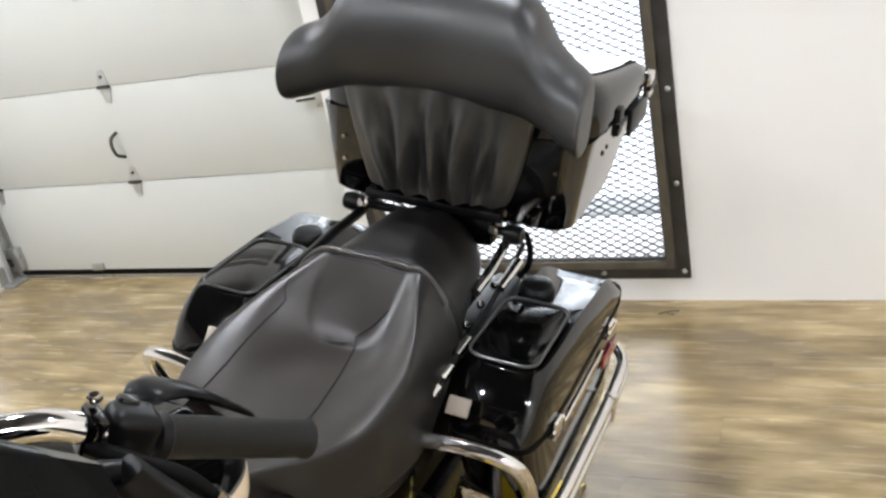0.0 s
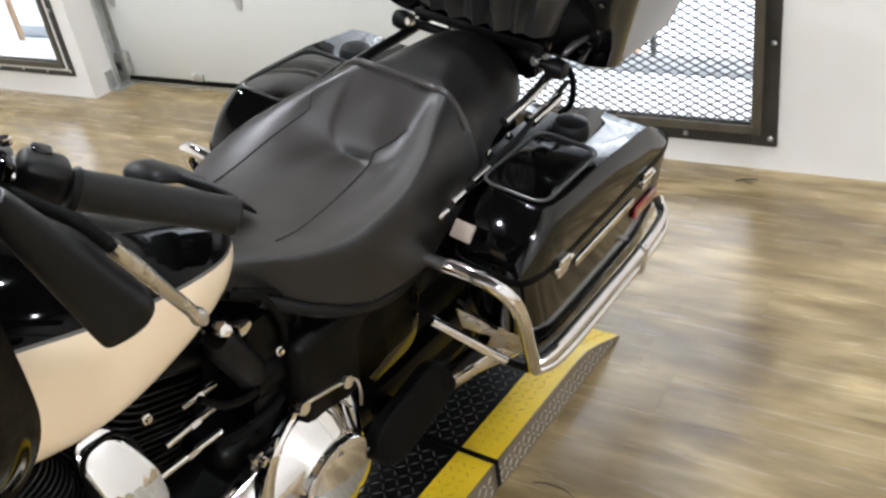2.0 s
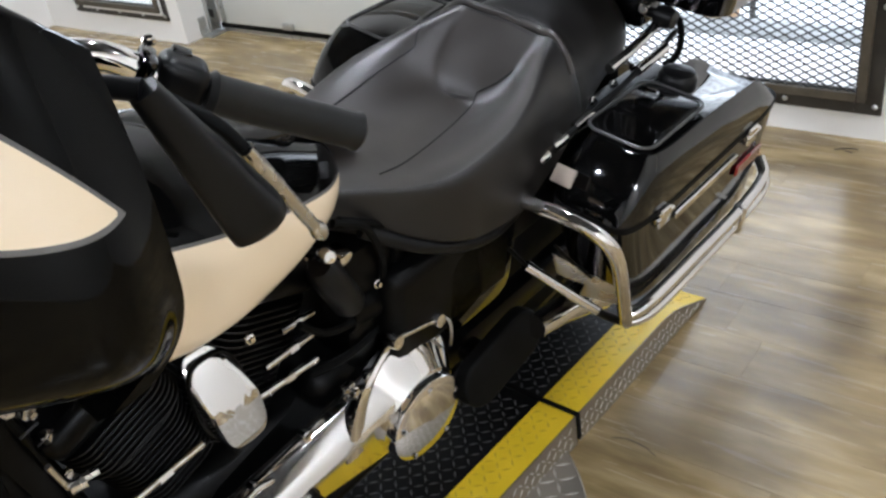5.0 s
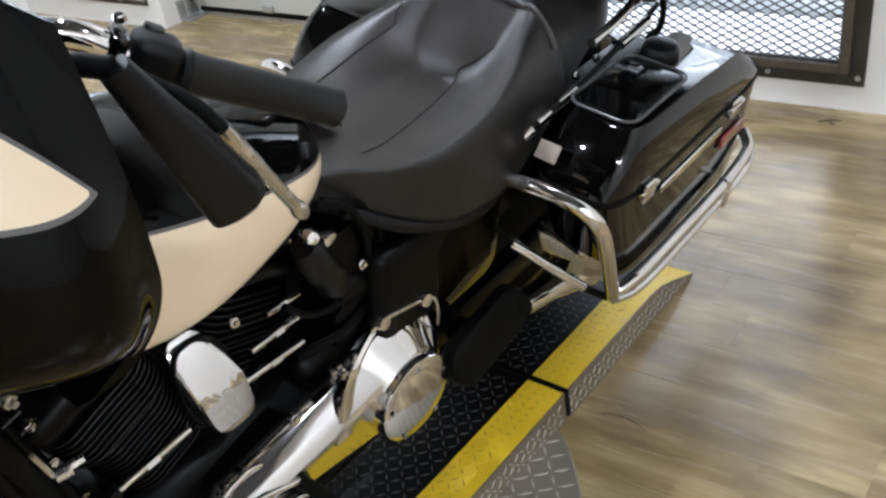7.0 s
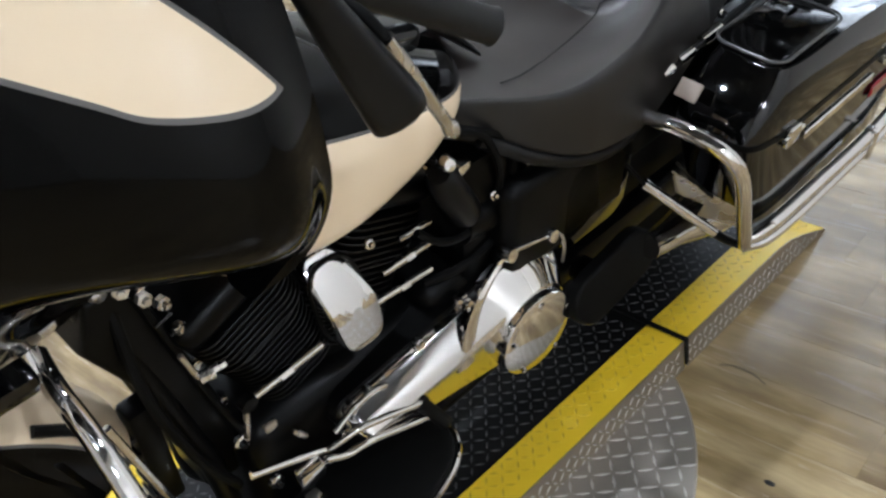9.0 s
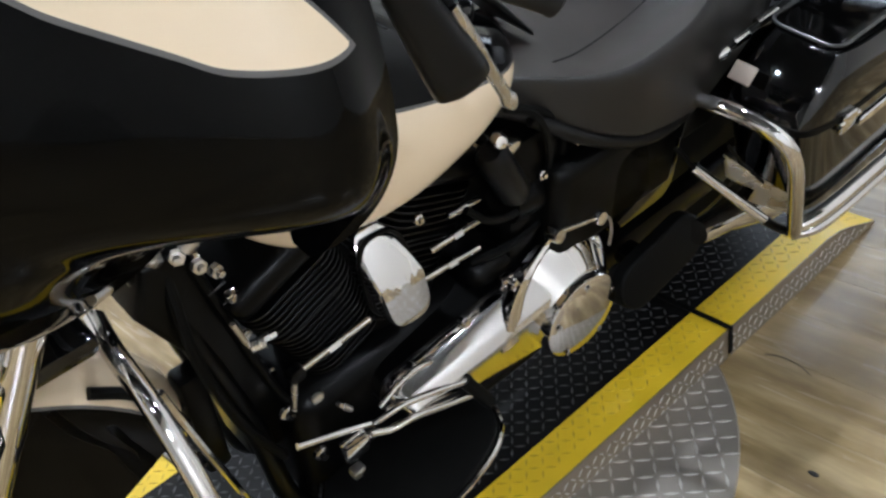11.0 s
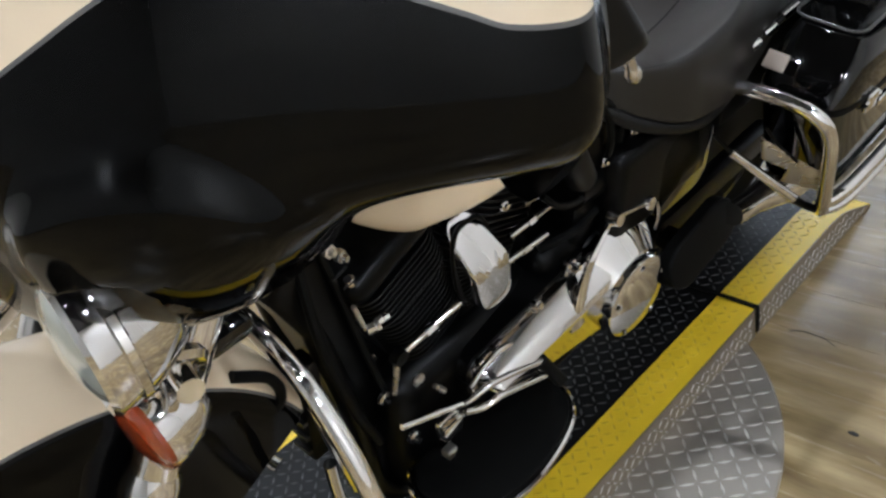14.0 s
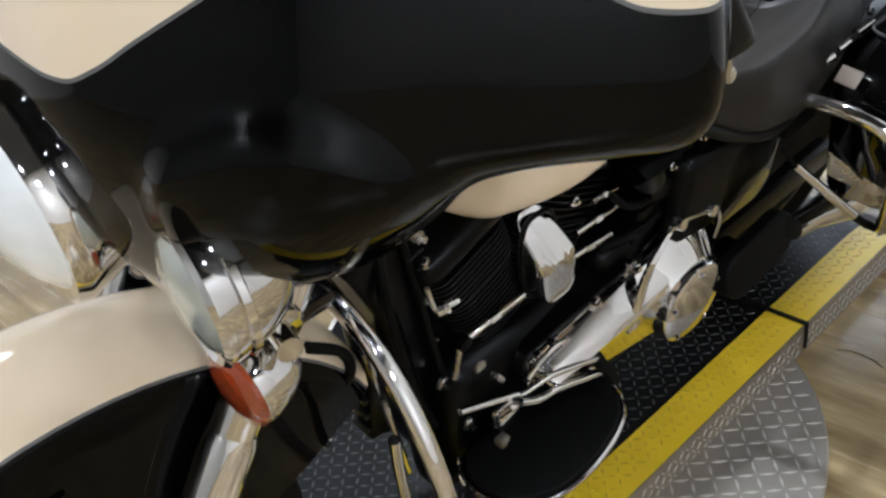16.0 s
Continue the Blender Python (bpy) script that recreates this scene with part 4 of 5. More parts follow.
RX = [(0.655, 0.042), (0.70, 0.078), (0.78, 0.138), (0.87, 0.172), (0.95, 0.176), (1.04, 0.158), (1.10, 0.132), (1.15, 0.108), (1.19, 0.090), (1.21, 0.07), (1.30, 0.022), (1.40, 0.016), (1.485, 0.008)]
FLOOR = [(0.655, 0.815), (0.72, 0.810), (0.82, 0.789), (0.92, 0.779), (1.06, 0.776), (1.20, 0.778)]
RIM = [(0.70, 0.812), (0.80, 0.810), (0.88, 0.822), (0.96, 0.838), (1.04, 0.856), (1.12, 0.876), (1.19, 0.888)]
WALL_IN = [(1.060, 0.0), (1.064, 0.014), (1.077, 0.031), (1.105, 0.055), (1.150, 0.088), (1.19, 0.113)]     # back of the hollow
WALL_OUT = [(0.97, 0.0), (1.03, 0.014), (1.08, 0.037), (1.13, 0.068), (1.165, 0.094), (1.19, 0.112)]     # beside it
POCKET = -0.036     # the hollow lies off the middle of the seat


def seat_top(x, y):
    w, zb, rx = curve1(SW, y), curve1(SB, y), curve1(RX, y)
    if y > 1.19:
        z = curve1(SZ, y)
    else:
        xp, base = x - POCKET, curve1(FLOOR, y)
        k = min(1.0, abs(x) / rx)
        side = (curve1(RIM, y) - base) * ease(k) ** 1.5
        yb = y + 0.5 * xp * xp
        mid = ease((0.130 - abs(xp)) / 0.095)
        back = curve1(WALL_OUT, yb) * (1 - mid) + curve1(WALL_IN, yb) * mid
        soft = 0.004 + 0.020 * (1 - mid)
        up = 0.5 * (side + back + math.hypot(side - back, soft) - soft)
        z = base + up
    if abs(x) > rx:
        f = min(0.999, (abs(x) - rx) / (w - rx))
        z = zb + (z - zb) * (1 - f ** 1.7) ** 0.60
    return z - 0.006 * math.exp(-((y - 1.205) / 0.012) ** 2)


def seat_geo(y0, y1, n):
    rings = []
    for i in range(n + 1):
        y = y0 + (y1 - y0) * i / n
        w, zb = curve1(SW, y), curve1(SB, y)
        top = []
        for j in range(65):
            t = -1 + 2 * j / 64
            x = w * math.sin(t * math.pi / 2)
            top.append(Vector((x, y, seat_top(x, y))))
        under = [Vector((w * 0.96 * k, y, zb - 0.012)) for k in (0.9, 0.3, -0.3, -0.9)]
        rings.append(top + under)
    return loft(rings)


def insert_geo(n=120, m=48):
    """The stitched leather of the rider's bucket, laid on the seat."""
    rings = []
    for i in range(n + 1):
        y = 0.690 + (1.178 - 0.690) * i / n
        rx = curve1(RX, y) - 0.001
        xs = [rx * math.sin((-1 + 2 * j / m) * math.pi / 2) for j in range(m + 1)]
        top = [Vector((x, y, seat_top(x, y) + 0.0012 * (1 - (abs(x) / rx) ** 6))) for x in xs]
        rings.append(top + [p - Vector((0, 0, 0.006)) for p in top[::-1]])
    return loft(rings)


# seat sides take the darkened copy of the bucket's leather
seat = part("seat", seat_geo(0.655, 1.205, 150), shaded_seat_leather, bike, "black leather rider seat", 60)
seat.location.x = 0.014     # sits a little off the middle
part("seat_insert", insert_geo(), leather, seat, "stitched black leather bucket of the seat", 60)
part("pillion", seat_geo(1.205, 1.485, 34), vinyl_dark, seat, "dark leather pillion pad", 60)
part("welt", sweep([(x, 1.193 - 0.6 * x * x, seat_top(x, 1.193 - 0.6 * x * x) + 0.001) for x in [-0.15 + 0.30 * i / 40 for i in range(41)]], 0.0075, 8), leather, seat, "rolled welt between rider seat and pillion")


def seam(pts, r=0.0022):
    path = spline([(x, y, 0) for x, y in pts], 8)
    return sweep([(p.x, p.y, seat_top(p.x, p.y) + 0.0018) for p in path], r, 6)


for pts in ([(0.031, 1.068), (0.045, 1.00), (0.057, 0.931), (0.073, 0.83), (0.076, 0.77)], [(0.031, 1.068), (0.052, 1.088), (0.070, 1.118)],
            [(-0.110, 1.068), (-0.119, 1.01), (-0.122, 0.95), (-0.115, 0.83), (-0.108, 0.77)], [(-0.110, 1.068), (-0.119, 1.082), (-0.122, 1.10)]):
    part("seam", seam(pts, 0.0016), thread, seat)
both("seat_skirt", tube([(0.10, 0.70, 0.750), (0.150, 0.78, 0.698), (0.176, 0.88, 0.658), (0.180, 0.97, 0.652), (0.168, 1.07, 0.685)], 0.013, 6, 10), satin_black, seat, "black lower seat edge")

# padded bib that rises from the seat's nose on to the tank
bib_rings = []
for y, z, hw, th in ((0.640, 0.924, 0.016, 0.003), (0.645, 0.929, 0.028, 0.007), (0.660, 0.931, 0.036, 0.009), (0.69, 0.920, 0.042, 0.009), (0.735, 0.884, 0.050, 0.009), (0.775, 0.842, 0.056, 0.008), (0.81, 0.806, 0.058, 0.006)):
    bib_rings.append([Vector((-0.045 + hw * math.copysign(abs(math.cos(a)) ** 0.7, math.cos(a)), y + 0.5 * th * math.sin(a), z + th * math.sin(a) - 0.10 * (hw * math.cos(a)) ** 2 / 0.06)) for a in [2 * math.pi * j / 24 for j in range(24)]])
part("tank_bib", loft(bib_rings), satin_black, bike, "black leather bib on the tank", 60)

# saddlebags
def bag_geo(z0, z1, crown):
    """Left bag between two heights; crown: whether it is the rounded lid."""
    rings = []
    N = 40
    levels = [0, 0.06, 0.2, 0.5, 0.8, 1.0] if not crown else [0, 0.12, 0.3, 0.5, 0.68, 0.82, 0.92, 0.98, 1.0]
    for t in levels:
        z = z0 + (z1 - z0) * t
        if crown:
            k = 1 - 0.24 * t ** 3.2
            sl = 0.035 * t
        else:
            k = 0.86 + 0.14 * min(1, (t + 0.05)) ** 0.5
            sl = 0.10 * (1 - t)
        ring = []
        for j in range(N):
            a = 2 * math.pi * j / N
            ca, sa = math.cos(a), math.sin(a)
            x = 0.300 + 0.088 * math.copysign(abs(ca) ** 0.35, ca) * k * (1.0 if crown else 1.0)
            y = 1.365 + 0.315 * math.copysign(abs(sa) ** 0.30, sa) * (1 - (0.13 * t ** 2 if crown else 0.0))
            if sa < 0:
                y += sl
            zz = z
            if crown:
                zz -= 0.115 * max(0.0, (y - 1.43) / 0.25) ** 2 * t
            ring.append(Vector((x, y, zz)))
        rings.append(ring)
    if crown:
        last = rings[-1]
        for k in (0.75, 0.4, 0.1):
            c = sum(last, Vector()) / N
            rings.append([c + (p - c) * k + Vector((0, 0, 0.006 * (1 - k) + (p - c).z * 0)) for p in last])
    return loft(rings)


lid_geo, body_geo = bag_geo(0.668, 0.772, True), bag_geo(0.43, 0.662, False)
mould_line = [(x + 0.287, y + 1.245) for x, y in rounded(0.128, 0.215, 0.028)]


def lid_z(y):
    return 0.776 - 0.115 * max(0.0, (y - 1.43) / 0.25) ** 2


for s in (1, -1):
    fl = (lambda g: g) if s > 0 else (lambda g: g.mirror())
    bag = part("saddlebag", fl(body_geo), gloss_black, bike, "glossy black hard saddlebag", 50)
    lid = part("lid", fl(lid_geo), gloss_black, bag, "glossy black saddlebag lid", 50)
    part("seal", fl(Geo().join(loft([[Vector((0.300 + 0.0895 * math.copysign(abs(math.cos(a)) ** 0.35, math.cos(a)), 1.365 + 0.317 * math.copysign(abs(math.sin(a)) ** 0.30, math.sin(a)), z)) for a in [2 * math.pi * j / 40 for j in range(40)]] for z in (0.659, 0.671)]))), rubber, bag)
    ring = [Vector((x, y, lid_z(y) + 0.002)) for x, y in mould_line]
    part("moulding", fl(sweep(ring + ring[:2], 0.0026, 8)), stripe_grey, lid, "grey moulding round a recessed panel")
    part("recess_panel", fl(prism([(0.287 + (x - 0.287) * 0.95, 1.245 + (y - 1.245) * 0.97) for x, y in mould_line], 0.771, 0.7775, 0.001)), gloss_black, lid)
    for y, z in ((1.159, 0.658), (1.515, 0.655)):
        la = part("latch", fl(Geo().join(box(0.386, 0.398, y - 0.020, y + 0.020, z - 0.022, z + 0.014, 0.004))), chrome, bag, "chrome bag latch")
        part("latch_pin", fl(rod((0.394, y - 0.03, z), (0.394, y + 0.03, z), 0.005, 8)), chrome, la)
    part("side_trim", fl(box(0.3875, 0.3925, 1.22, 1.47, 0.610, 0.628, 0.002, 1)), chrome, bag, "chrome side strip")
    part("reflector", fl(box(0.386, 0.3935, 1.49, 1.60, 0.560, 0.590, 0.003, 1)), red_lens, bag, "red side reflector")
    part("badge", fl(Geo().join(box(-0.020, 0.020, -0.016, 0.016, -0.003, 0.004, 0.002), Matrix.Translation((0.249, 1.050, 0.729)) @ Matrix.Rotation(radians(50), 4, "X"))), badge_alloy, bag, "square brushed metal plate")
    knob = part("antenna_base", fl(revolve([(0.0, 0.012), (0.024, 0.012), (0.031, 0.009), (0.033, 0.004), (0.036, 0.0), (0.037, -0.02)], frame_to((0.262, 1.405, lid_z(1.405) + 0.002), (0, 0, 1)), 24)), satin_black, lid, "black round cap on the lid")
    # guard tubes round the bag
    gd = part("bag_guard", fl(tube([(0.165, 1.02, 0.665), (0.215, 0.985, 0.695), (0.30, 0.985, 0.705), (0.362, 0.995, 0.690), (0.386, 1.02, 0.64), (0.386, 1.075, 0.52), (0.383, 1.115, 0.435), (0.372, 1.145, 0.400)], 0.0135, 7, 14)), chrome, bike, "chrome tubular bag guard")
    part("rail", fl(tube([(0.375, 1.12, 0.425), (0.398, 1.18, 0.445), (0.402, 1.35, 0.450), (0.402, 1.55, 0.450), (0.398, 1.66, 0.475), (0.37, 1.69, 0.50)], 0.013, 6, 12)), chrome, gd, "chrome side rail")
    part("rail", fl(tube([(0.372, 1.14, 0.395), (0.400, 1.20, 0.405), (0.404, 1.40, 0.408), (0.404, 1.60, 0.415), (0.400, 1.69, 0.44), (0.37, 1.71, 0.48)], 0.010, 6, 10)), chrome, gd)
    part("clamp", fl(box(0.390, 0.418, 1.540, 1.558, 0.395, 0.465, 0.004)), chrome, gd)
    brc = part("brace", fl(tube([(0.225, 1.00, 0.55), (0.27, 1.043, 0.500), (0.33, 1.10, 0.433)], 0.0098, 6, 12)), chrome, gd, "chrome brace")
    part("brace_tip", fl(rod((0.196, 0.982, 0.585), (0.226, 1.001, 0.549), 0.0045, 8)), engine_black, brc)
    part("brace_foot", fl(tube([(0.328, 1.098, 0.435), (0.348, 1.122, 0.412), (0.376, 1.14, 0.402)], 0.009, 6, 10)), engine_black, brc)
    for p in ((0.384, 1.095, 0.478), (0.378, 1.125, 0.428)):
        part("acorn_nut", fl(revolve([(0, 0.012), (0.007, 0.009), (0.009, 0.0), (0.009, -0.012)], frame_to(p, (-0.5, -0.7, 0.6)), 10)), chrome, gd)
    part("wire", fl(tube([(0.285, 0.985, 0.640), (0.305, 1.02, 0.590), (0.335, 1.045, 0.555)], 0.003, 6, 6)), engine_black, gd)
    part("support_plate", fl(Geo().join(prism([(0.993, 0.612), (1.017, 0.552), (1.032, 0.539), (1.051, 0.528), (1.059, 0.490), (1.101, 0.472), (1.077, 0.531), (1.034, 0.570)], -0.004, 0.0, 0.001, 1), Matrix(((1.668, 0.640, 1, -1.766), (1, 0, 0, 0), (0, 1, 0, 0), (0, 0, 0, 1))))), brushed, gd, "alloy support plate")
    # exhaust
    mf = part("muffler", fl(sweep([(0.250, 1.02, 0.398), (0.255, 1.10, 0.385), (0.262, 1.22, 0.362), (0.27, 1.5, 0.34), (0.272, 1.86, 0.35), (0.272, 1.88, 0.35)], [0.024, 0.026, 0.044, 0.052, 0.048, 0.044], 22)), chrome, bike, "chrome muffler")

# tail carrier and tour box
BOX_X = 0.036     # the box sits a little off the middle
box_thing = part("tour_box", loft([[Vector((hw * math.copysign(abs(math.cos(a)) ** 0.14, math.cos(a)), (y0 + y1) / 2 + (y1 - y0) / 2 * math.copysign(abs(math.sin(a)) ** 0.14, math.sin(a)), z)) for a in [2 * math.pi * j / 48 for j in range(48)]]
                                   for hw, y0, y1, z in ((0.250, 1.470, 1.72, 0.872), (0.266, 1.462, 1.76, 0.882), (0.277, 1.46, 1.84, 0.96), (0.288, 1.46, 1.92, 1.04), (0.293, 1.46, 1.945, 1.062))]), box_black, bike, "glossy black tour box", 45)
box_thing.location.x = BOX_X
part("lid", loft([[Vector((hw * math.copysign(abs(math.cos(a)) ** 0.32, math.cos(a)), (y0 + y1) / 2 + (y1 - y0) / 2 * math.copysign(abs(math.sin(a)) ** 0.32, math.sin(a)), 1.068 + (z - 1.068) * (1 - 0.60 * (0.5 + 0.5 * math.copysign(abs(math.sin(a)) ** 0.32, math.sin(a)))))) for a in [2 * math.pi * j / 48 for j in range(48)]]
                  for hw, y0, y1, z in ((0.300, 1.45, 1.955, 1.068), (0.302, 1.452, 1.955, 1.095), (0.298, 1.457, 1.948, 1.135), (0.285, 1.472, 1.93, 1.160), (0.25, 1.51, 1.88, 1.174), (0.11, 1.62, 1.76, 1.178))]), gloss_black, box_thing, "glossy black box lid", 45)
part("seal", loft([[Vector((0.296 * math.copysign(abs(math.cos(a)) ** 0.3, math.cos(a)), 1.703 + 0.245 * math.copysign(abs(math.sin(a)) ** 0.3, math.sin(a)), z)) for a in [2 * math.pi * j / 48 for j in range(48)]] for z in (1.060, 1.070)]), rubber, box_thing)
for s in (1, -1):
    for y in (1.625, 1.895):
        la = part("latch", box(min(0.293 * s, 0.309 * s), max(0.293 * s, 0.309 * s), y - 0.018, y + 0.018, 1.035, 1.092, 0.004), chrome if y > 1.7 else satin_black, box_thing, "box latch")
        part("latch_pin", rod((0.308 * s, y - 0.028, 1.060), (0.308 * s, y + 0.028, 1.060), 0.006, 8), satin_black, la)
    for y in (1.60, 1.63, 1.68, 1.70, 1.72):
        part("stud", bolt_at((0.281 * s, y, 1.0 + (y - 1.6) * 0.12), (s, 0, -0.2), 0.006, 0.004), rubber, box_thing)
    part("rear_trim", box(min(0.285 * s, 0.297 * s), max(0.285 * s, 0.297 * s), 1.78, 1.93, 0.975, 1.035, 0.004), satin_black, box_thing)
    for z in (0.95, 1.0):
        part("rivet", bolt_at((0.23 * s, 1.458, z), (0, -1, 0), 0.004, 0.003), chrome, box_thing)


def pad_geo():
    """Wrap-round backrest: a thick roll whose ends reach forward and down."""
    rings = []
    for i in range(73):
        t = -1 + 2 * i / 72
        s = abs(t)
        x = 0.302 * math.sin(t * math.pi / 2)
        cy = 1.435 - 0.070 * s ** 2.0
        top = curve1([(0, 1.345), (0.33, 1.341), (0.42, 1.320), (0.52, 1.266), (0.64, 1.238), (0.78, 1.226), (0.88, 1.213), (0.96, 1.188), (1.0, 1.150)], s)
        bot = curve1([(0, 1.128), (0.35, 1.126), (0.55, 1.108), (0.70, 1.092), (0.85, 1.086), (0.95, 1.094), (1.0, 1.126)], s)
        th = curve1([(0, 0.055), (0.45, 0.062), (0.62, 0.060), (0.9, 0.050), (0.97, 0.036), (1.0, 0.008)], s)
        top, bot = top - 0.032 * x, bot - 0.032 * x
        r = []
        for j in range(28):
            a = 2 * math.pi * j / 28
            ca, sa = math.cos(a), math.sin(a)
            r.append(Vector((x, cy + th * math.copysign(abs(ca) ** 0.8, ca) + 0.02 * (sa if sa > 0 else 0), (top + bot) / 2 + (top - bot) / 2 * math.copysign(abs(sa) ** 0.75, sa))))
        rings.append(r)
    return loft(rings)


pad = part("backrest", pad_geo(), pad_leather, bike, "black leather wrap-round backrest", 60)
pad.location.x = BOX_X


def pleat_geo():
    front, back = [], []
    NX, NZ = 110, 30
    # a fold: where it starts below, how far it leans, its width, its depth
    folds = [(-0.112, -0.055, 0.017, 0.8), (-0.058, -0.020, 0.018, 1.0), (-0.004, 0.006, 0.014, 1.0), (0.040, 0.028, 0.019, 1.0), (0.078, 0.036, 0.012, 0.7), (0.118, 0.034, 0.016, 0.5)]
    for k in range(NZ + 1):
        v = k / NZ
        z = 0.918 + 0.232 * v
        half, cx = 0.150 + 0.062 * v ** 0.8, -0.012
        row = []
        for i in range(NX + 1):
            t = -1 + 2 * i / NX
            x = cx + half * t
            y = 1.446 - 0.052 * (1 - t * t) ** 0.5 * (0.55 + 0.45 * v)
            for fx, run, w, amp in folds:
                c = fx + run * v ** 1.3 + 0.004 * math.sin(v * 7 + fx * 50)
                fade = (1 - v) ** 0.8 * min(1.0, 0.35 + 2.2 * v)
                u = (x - c) / (w * (0.70 + 0.8 * v))
                y -= 0.044 * amp * fade * (math.exp(-u * u) - 0.55 * math.exp(-(u - 1.6) ** 2))
            row.append(Vector((x, y, z)))
        front.append(row)
    rings = []
    for row in front:
        rings.append(row + [Vector((p.x, 1.462, p.z)) for p in row[::-1]])
    return loft(rings)


part("pleated_panel", pleat_geo(), pleat_leather, pad, "gathered black leather panel below the backrest", 60)

# rack under the box
rack = part("rack", tube([(0.178, 1.29, 0.806), (0.178, 1.36, 0.815), (0.170, 1.48, 0.830), (0.15, 1.62, 0.865), (0.15, 1.80, 0.875)], 0.010, 6, 10), chrome, bike, "chrome carrier rail")
part("rail", tube([(-0.17, 1.20, 0.815), (-0.175, 1.36, 0.820), (-0.165, 1.48, 0.830), (-0.15, 1.62, 0.865), (-0.15, 1.80, 0.875)], 0.011, 6, 10), satin_black, rack)
part("rail", tube([(0.196, 1.02, 0.735), (0.202, 1.14, 0.752), (0.202, 1.24, 0.765), (0.198, 1.38, 0.782), (0.19, 1.52, 0.80)], 0.006, 6, 10), satin_black, rack)
for y0, y1 in ((1.04, 1.065), (1.085, 1.12), (1.15, 1.20), (1.36, 1.46)):
    part("sleeve", rod((0.200, y0, 0.740 + (y0 - 1.04) * 0.13), (0.203, y1, 0.740 + (y1 - 1.04) * 0.13), 0.0105, 10), chrome, rack)
part("plate", box(-0.15, 0.16, 1.46, 1.80, 0.868, 0.890, 0.005), satin_black, rack)
part("cross_bar", rod((-0.18, 1.49, 0.838), (0.18, 1.49, 0.838), 0.010, 10), satin_black, rack)
part("docking_block", box(0.02, 0.135, 1.475, 1.56, 0.80, 0.868, 0.012), gloss_black, rack)
for s in (1, -1):
    part("clamp", revolve([(0, 0.02), (0.018, 0.018), (0.022, 0.0), (0.018, -0.02), (0, -0.022)], frame_to((0.185 * s, 1.475, 0.845), (1, 0, 0)), 14), satin_black, rack)
    part("bolt", bolt_at((0.15 * s, 1.452, 0.86), (0, -1, 0.2), 0.010, 0.014), chrome, rack)
part("hose", tube([(0.185, 1.50, 0.845), (0.205, 1.50, 0.83), (0.212, 1.505, 0.79), (0.205, 1.51, 0.755), (0.19, 1.50, 0.735)], 0.007, 6, 8), rubber, rack, "black rubber hose")
for k in range(5):
    part("bolt", bolt_at((0.178, 1.10 + 0.07 * k, 0.748 + 0.006 * k), (1, 0, 0.6), 0.008, 0.010), chrome, rack)

both("fender_strut", box(0.135, 0.195, 1.00, 1.52, 0.585, 0.728, 0.012), engine_black, bike, "black fender strut")
both("lower_cover", box(0.10, 0.165, 0.72, 1.06, 0.44, 0.655, 0.03, 3), engine_black, bike)

# frame and side covers
both("side_cover", Geo().join(prism(rounded(0.20, 0.20, 0.05), 0, 0.03, 0.012, 3), Matrix.Translation((0.135, 0.955, 0.52)) @ Matrix.Rotation(radians(90), 4, "Z") @ Matrix.Rotation(radians(90), 4, "X")), gloss_black, bike, "glossy black side cover")
part("frame", tube([(0, 0.06, 0.94), (0, 0.30, 0.86), (0, 0.70, 0.76), (0, 1.05, 0.70), (0, 1.45, 0.76)], 0.028, 6, 12), engine_black, bike, "black tubular frame")
both("downtube", tube([(0.025, 0.085, 0.86), (0.045, 0.122, 0.72), (0.062, 0.178, 0.42), (0.075, 0.21, 0.20), (0.09, 0.35, 0.155), (0.09, 0.85, 0.155), (0.10, 1.05, 0.24)], 0.018, 6, 12), engine_black, bike)
part("battery_box", box(-0.12, 0.12, 0.66, 1.02, 0.42, 0.72, 0.02), engine_black, bike)
part("swingarm", Geo().join(box(0.10, 0.145, 0.85, 1.42, 0.29, 0.36, 0.015)).join(box(-0.145, -0.10, 0.85, 1.42, 0.29, 0.36, 0.015)), engine_black, bike)
part("radiator", box(0.018, 0.058, 0.095, 0.135, 0.38, 0.595, 0.008), engine_black, bike, "black oil cooler")
for k in range(5):
    part("fin", box(0.020, 0.055, 0.088, 0.096, 0.405 + 0.035 * k, 0.413 + 0.035 * k), satin_black, bike)
part("lower_frame_strip", tube([(0.10, 0.06, 0.66), (0.112, 0.085, 0.52), (0.115, 0.12, 0.34)], 0.006, 6, 8), chrome, bike)

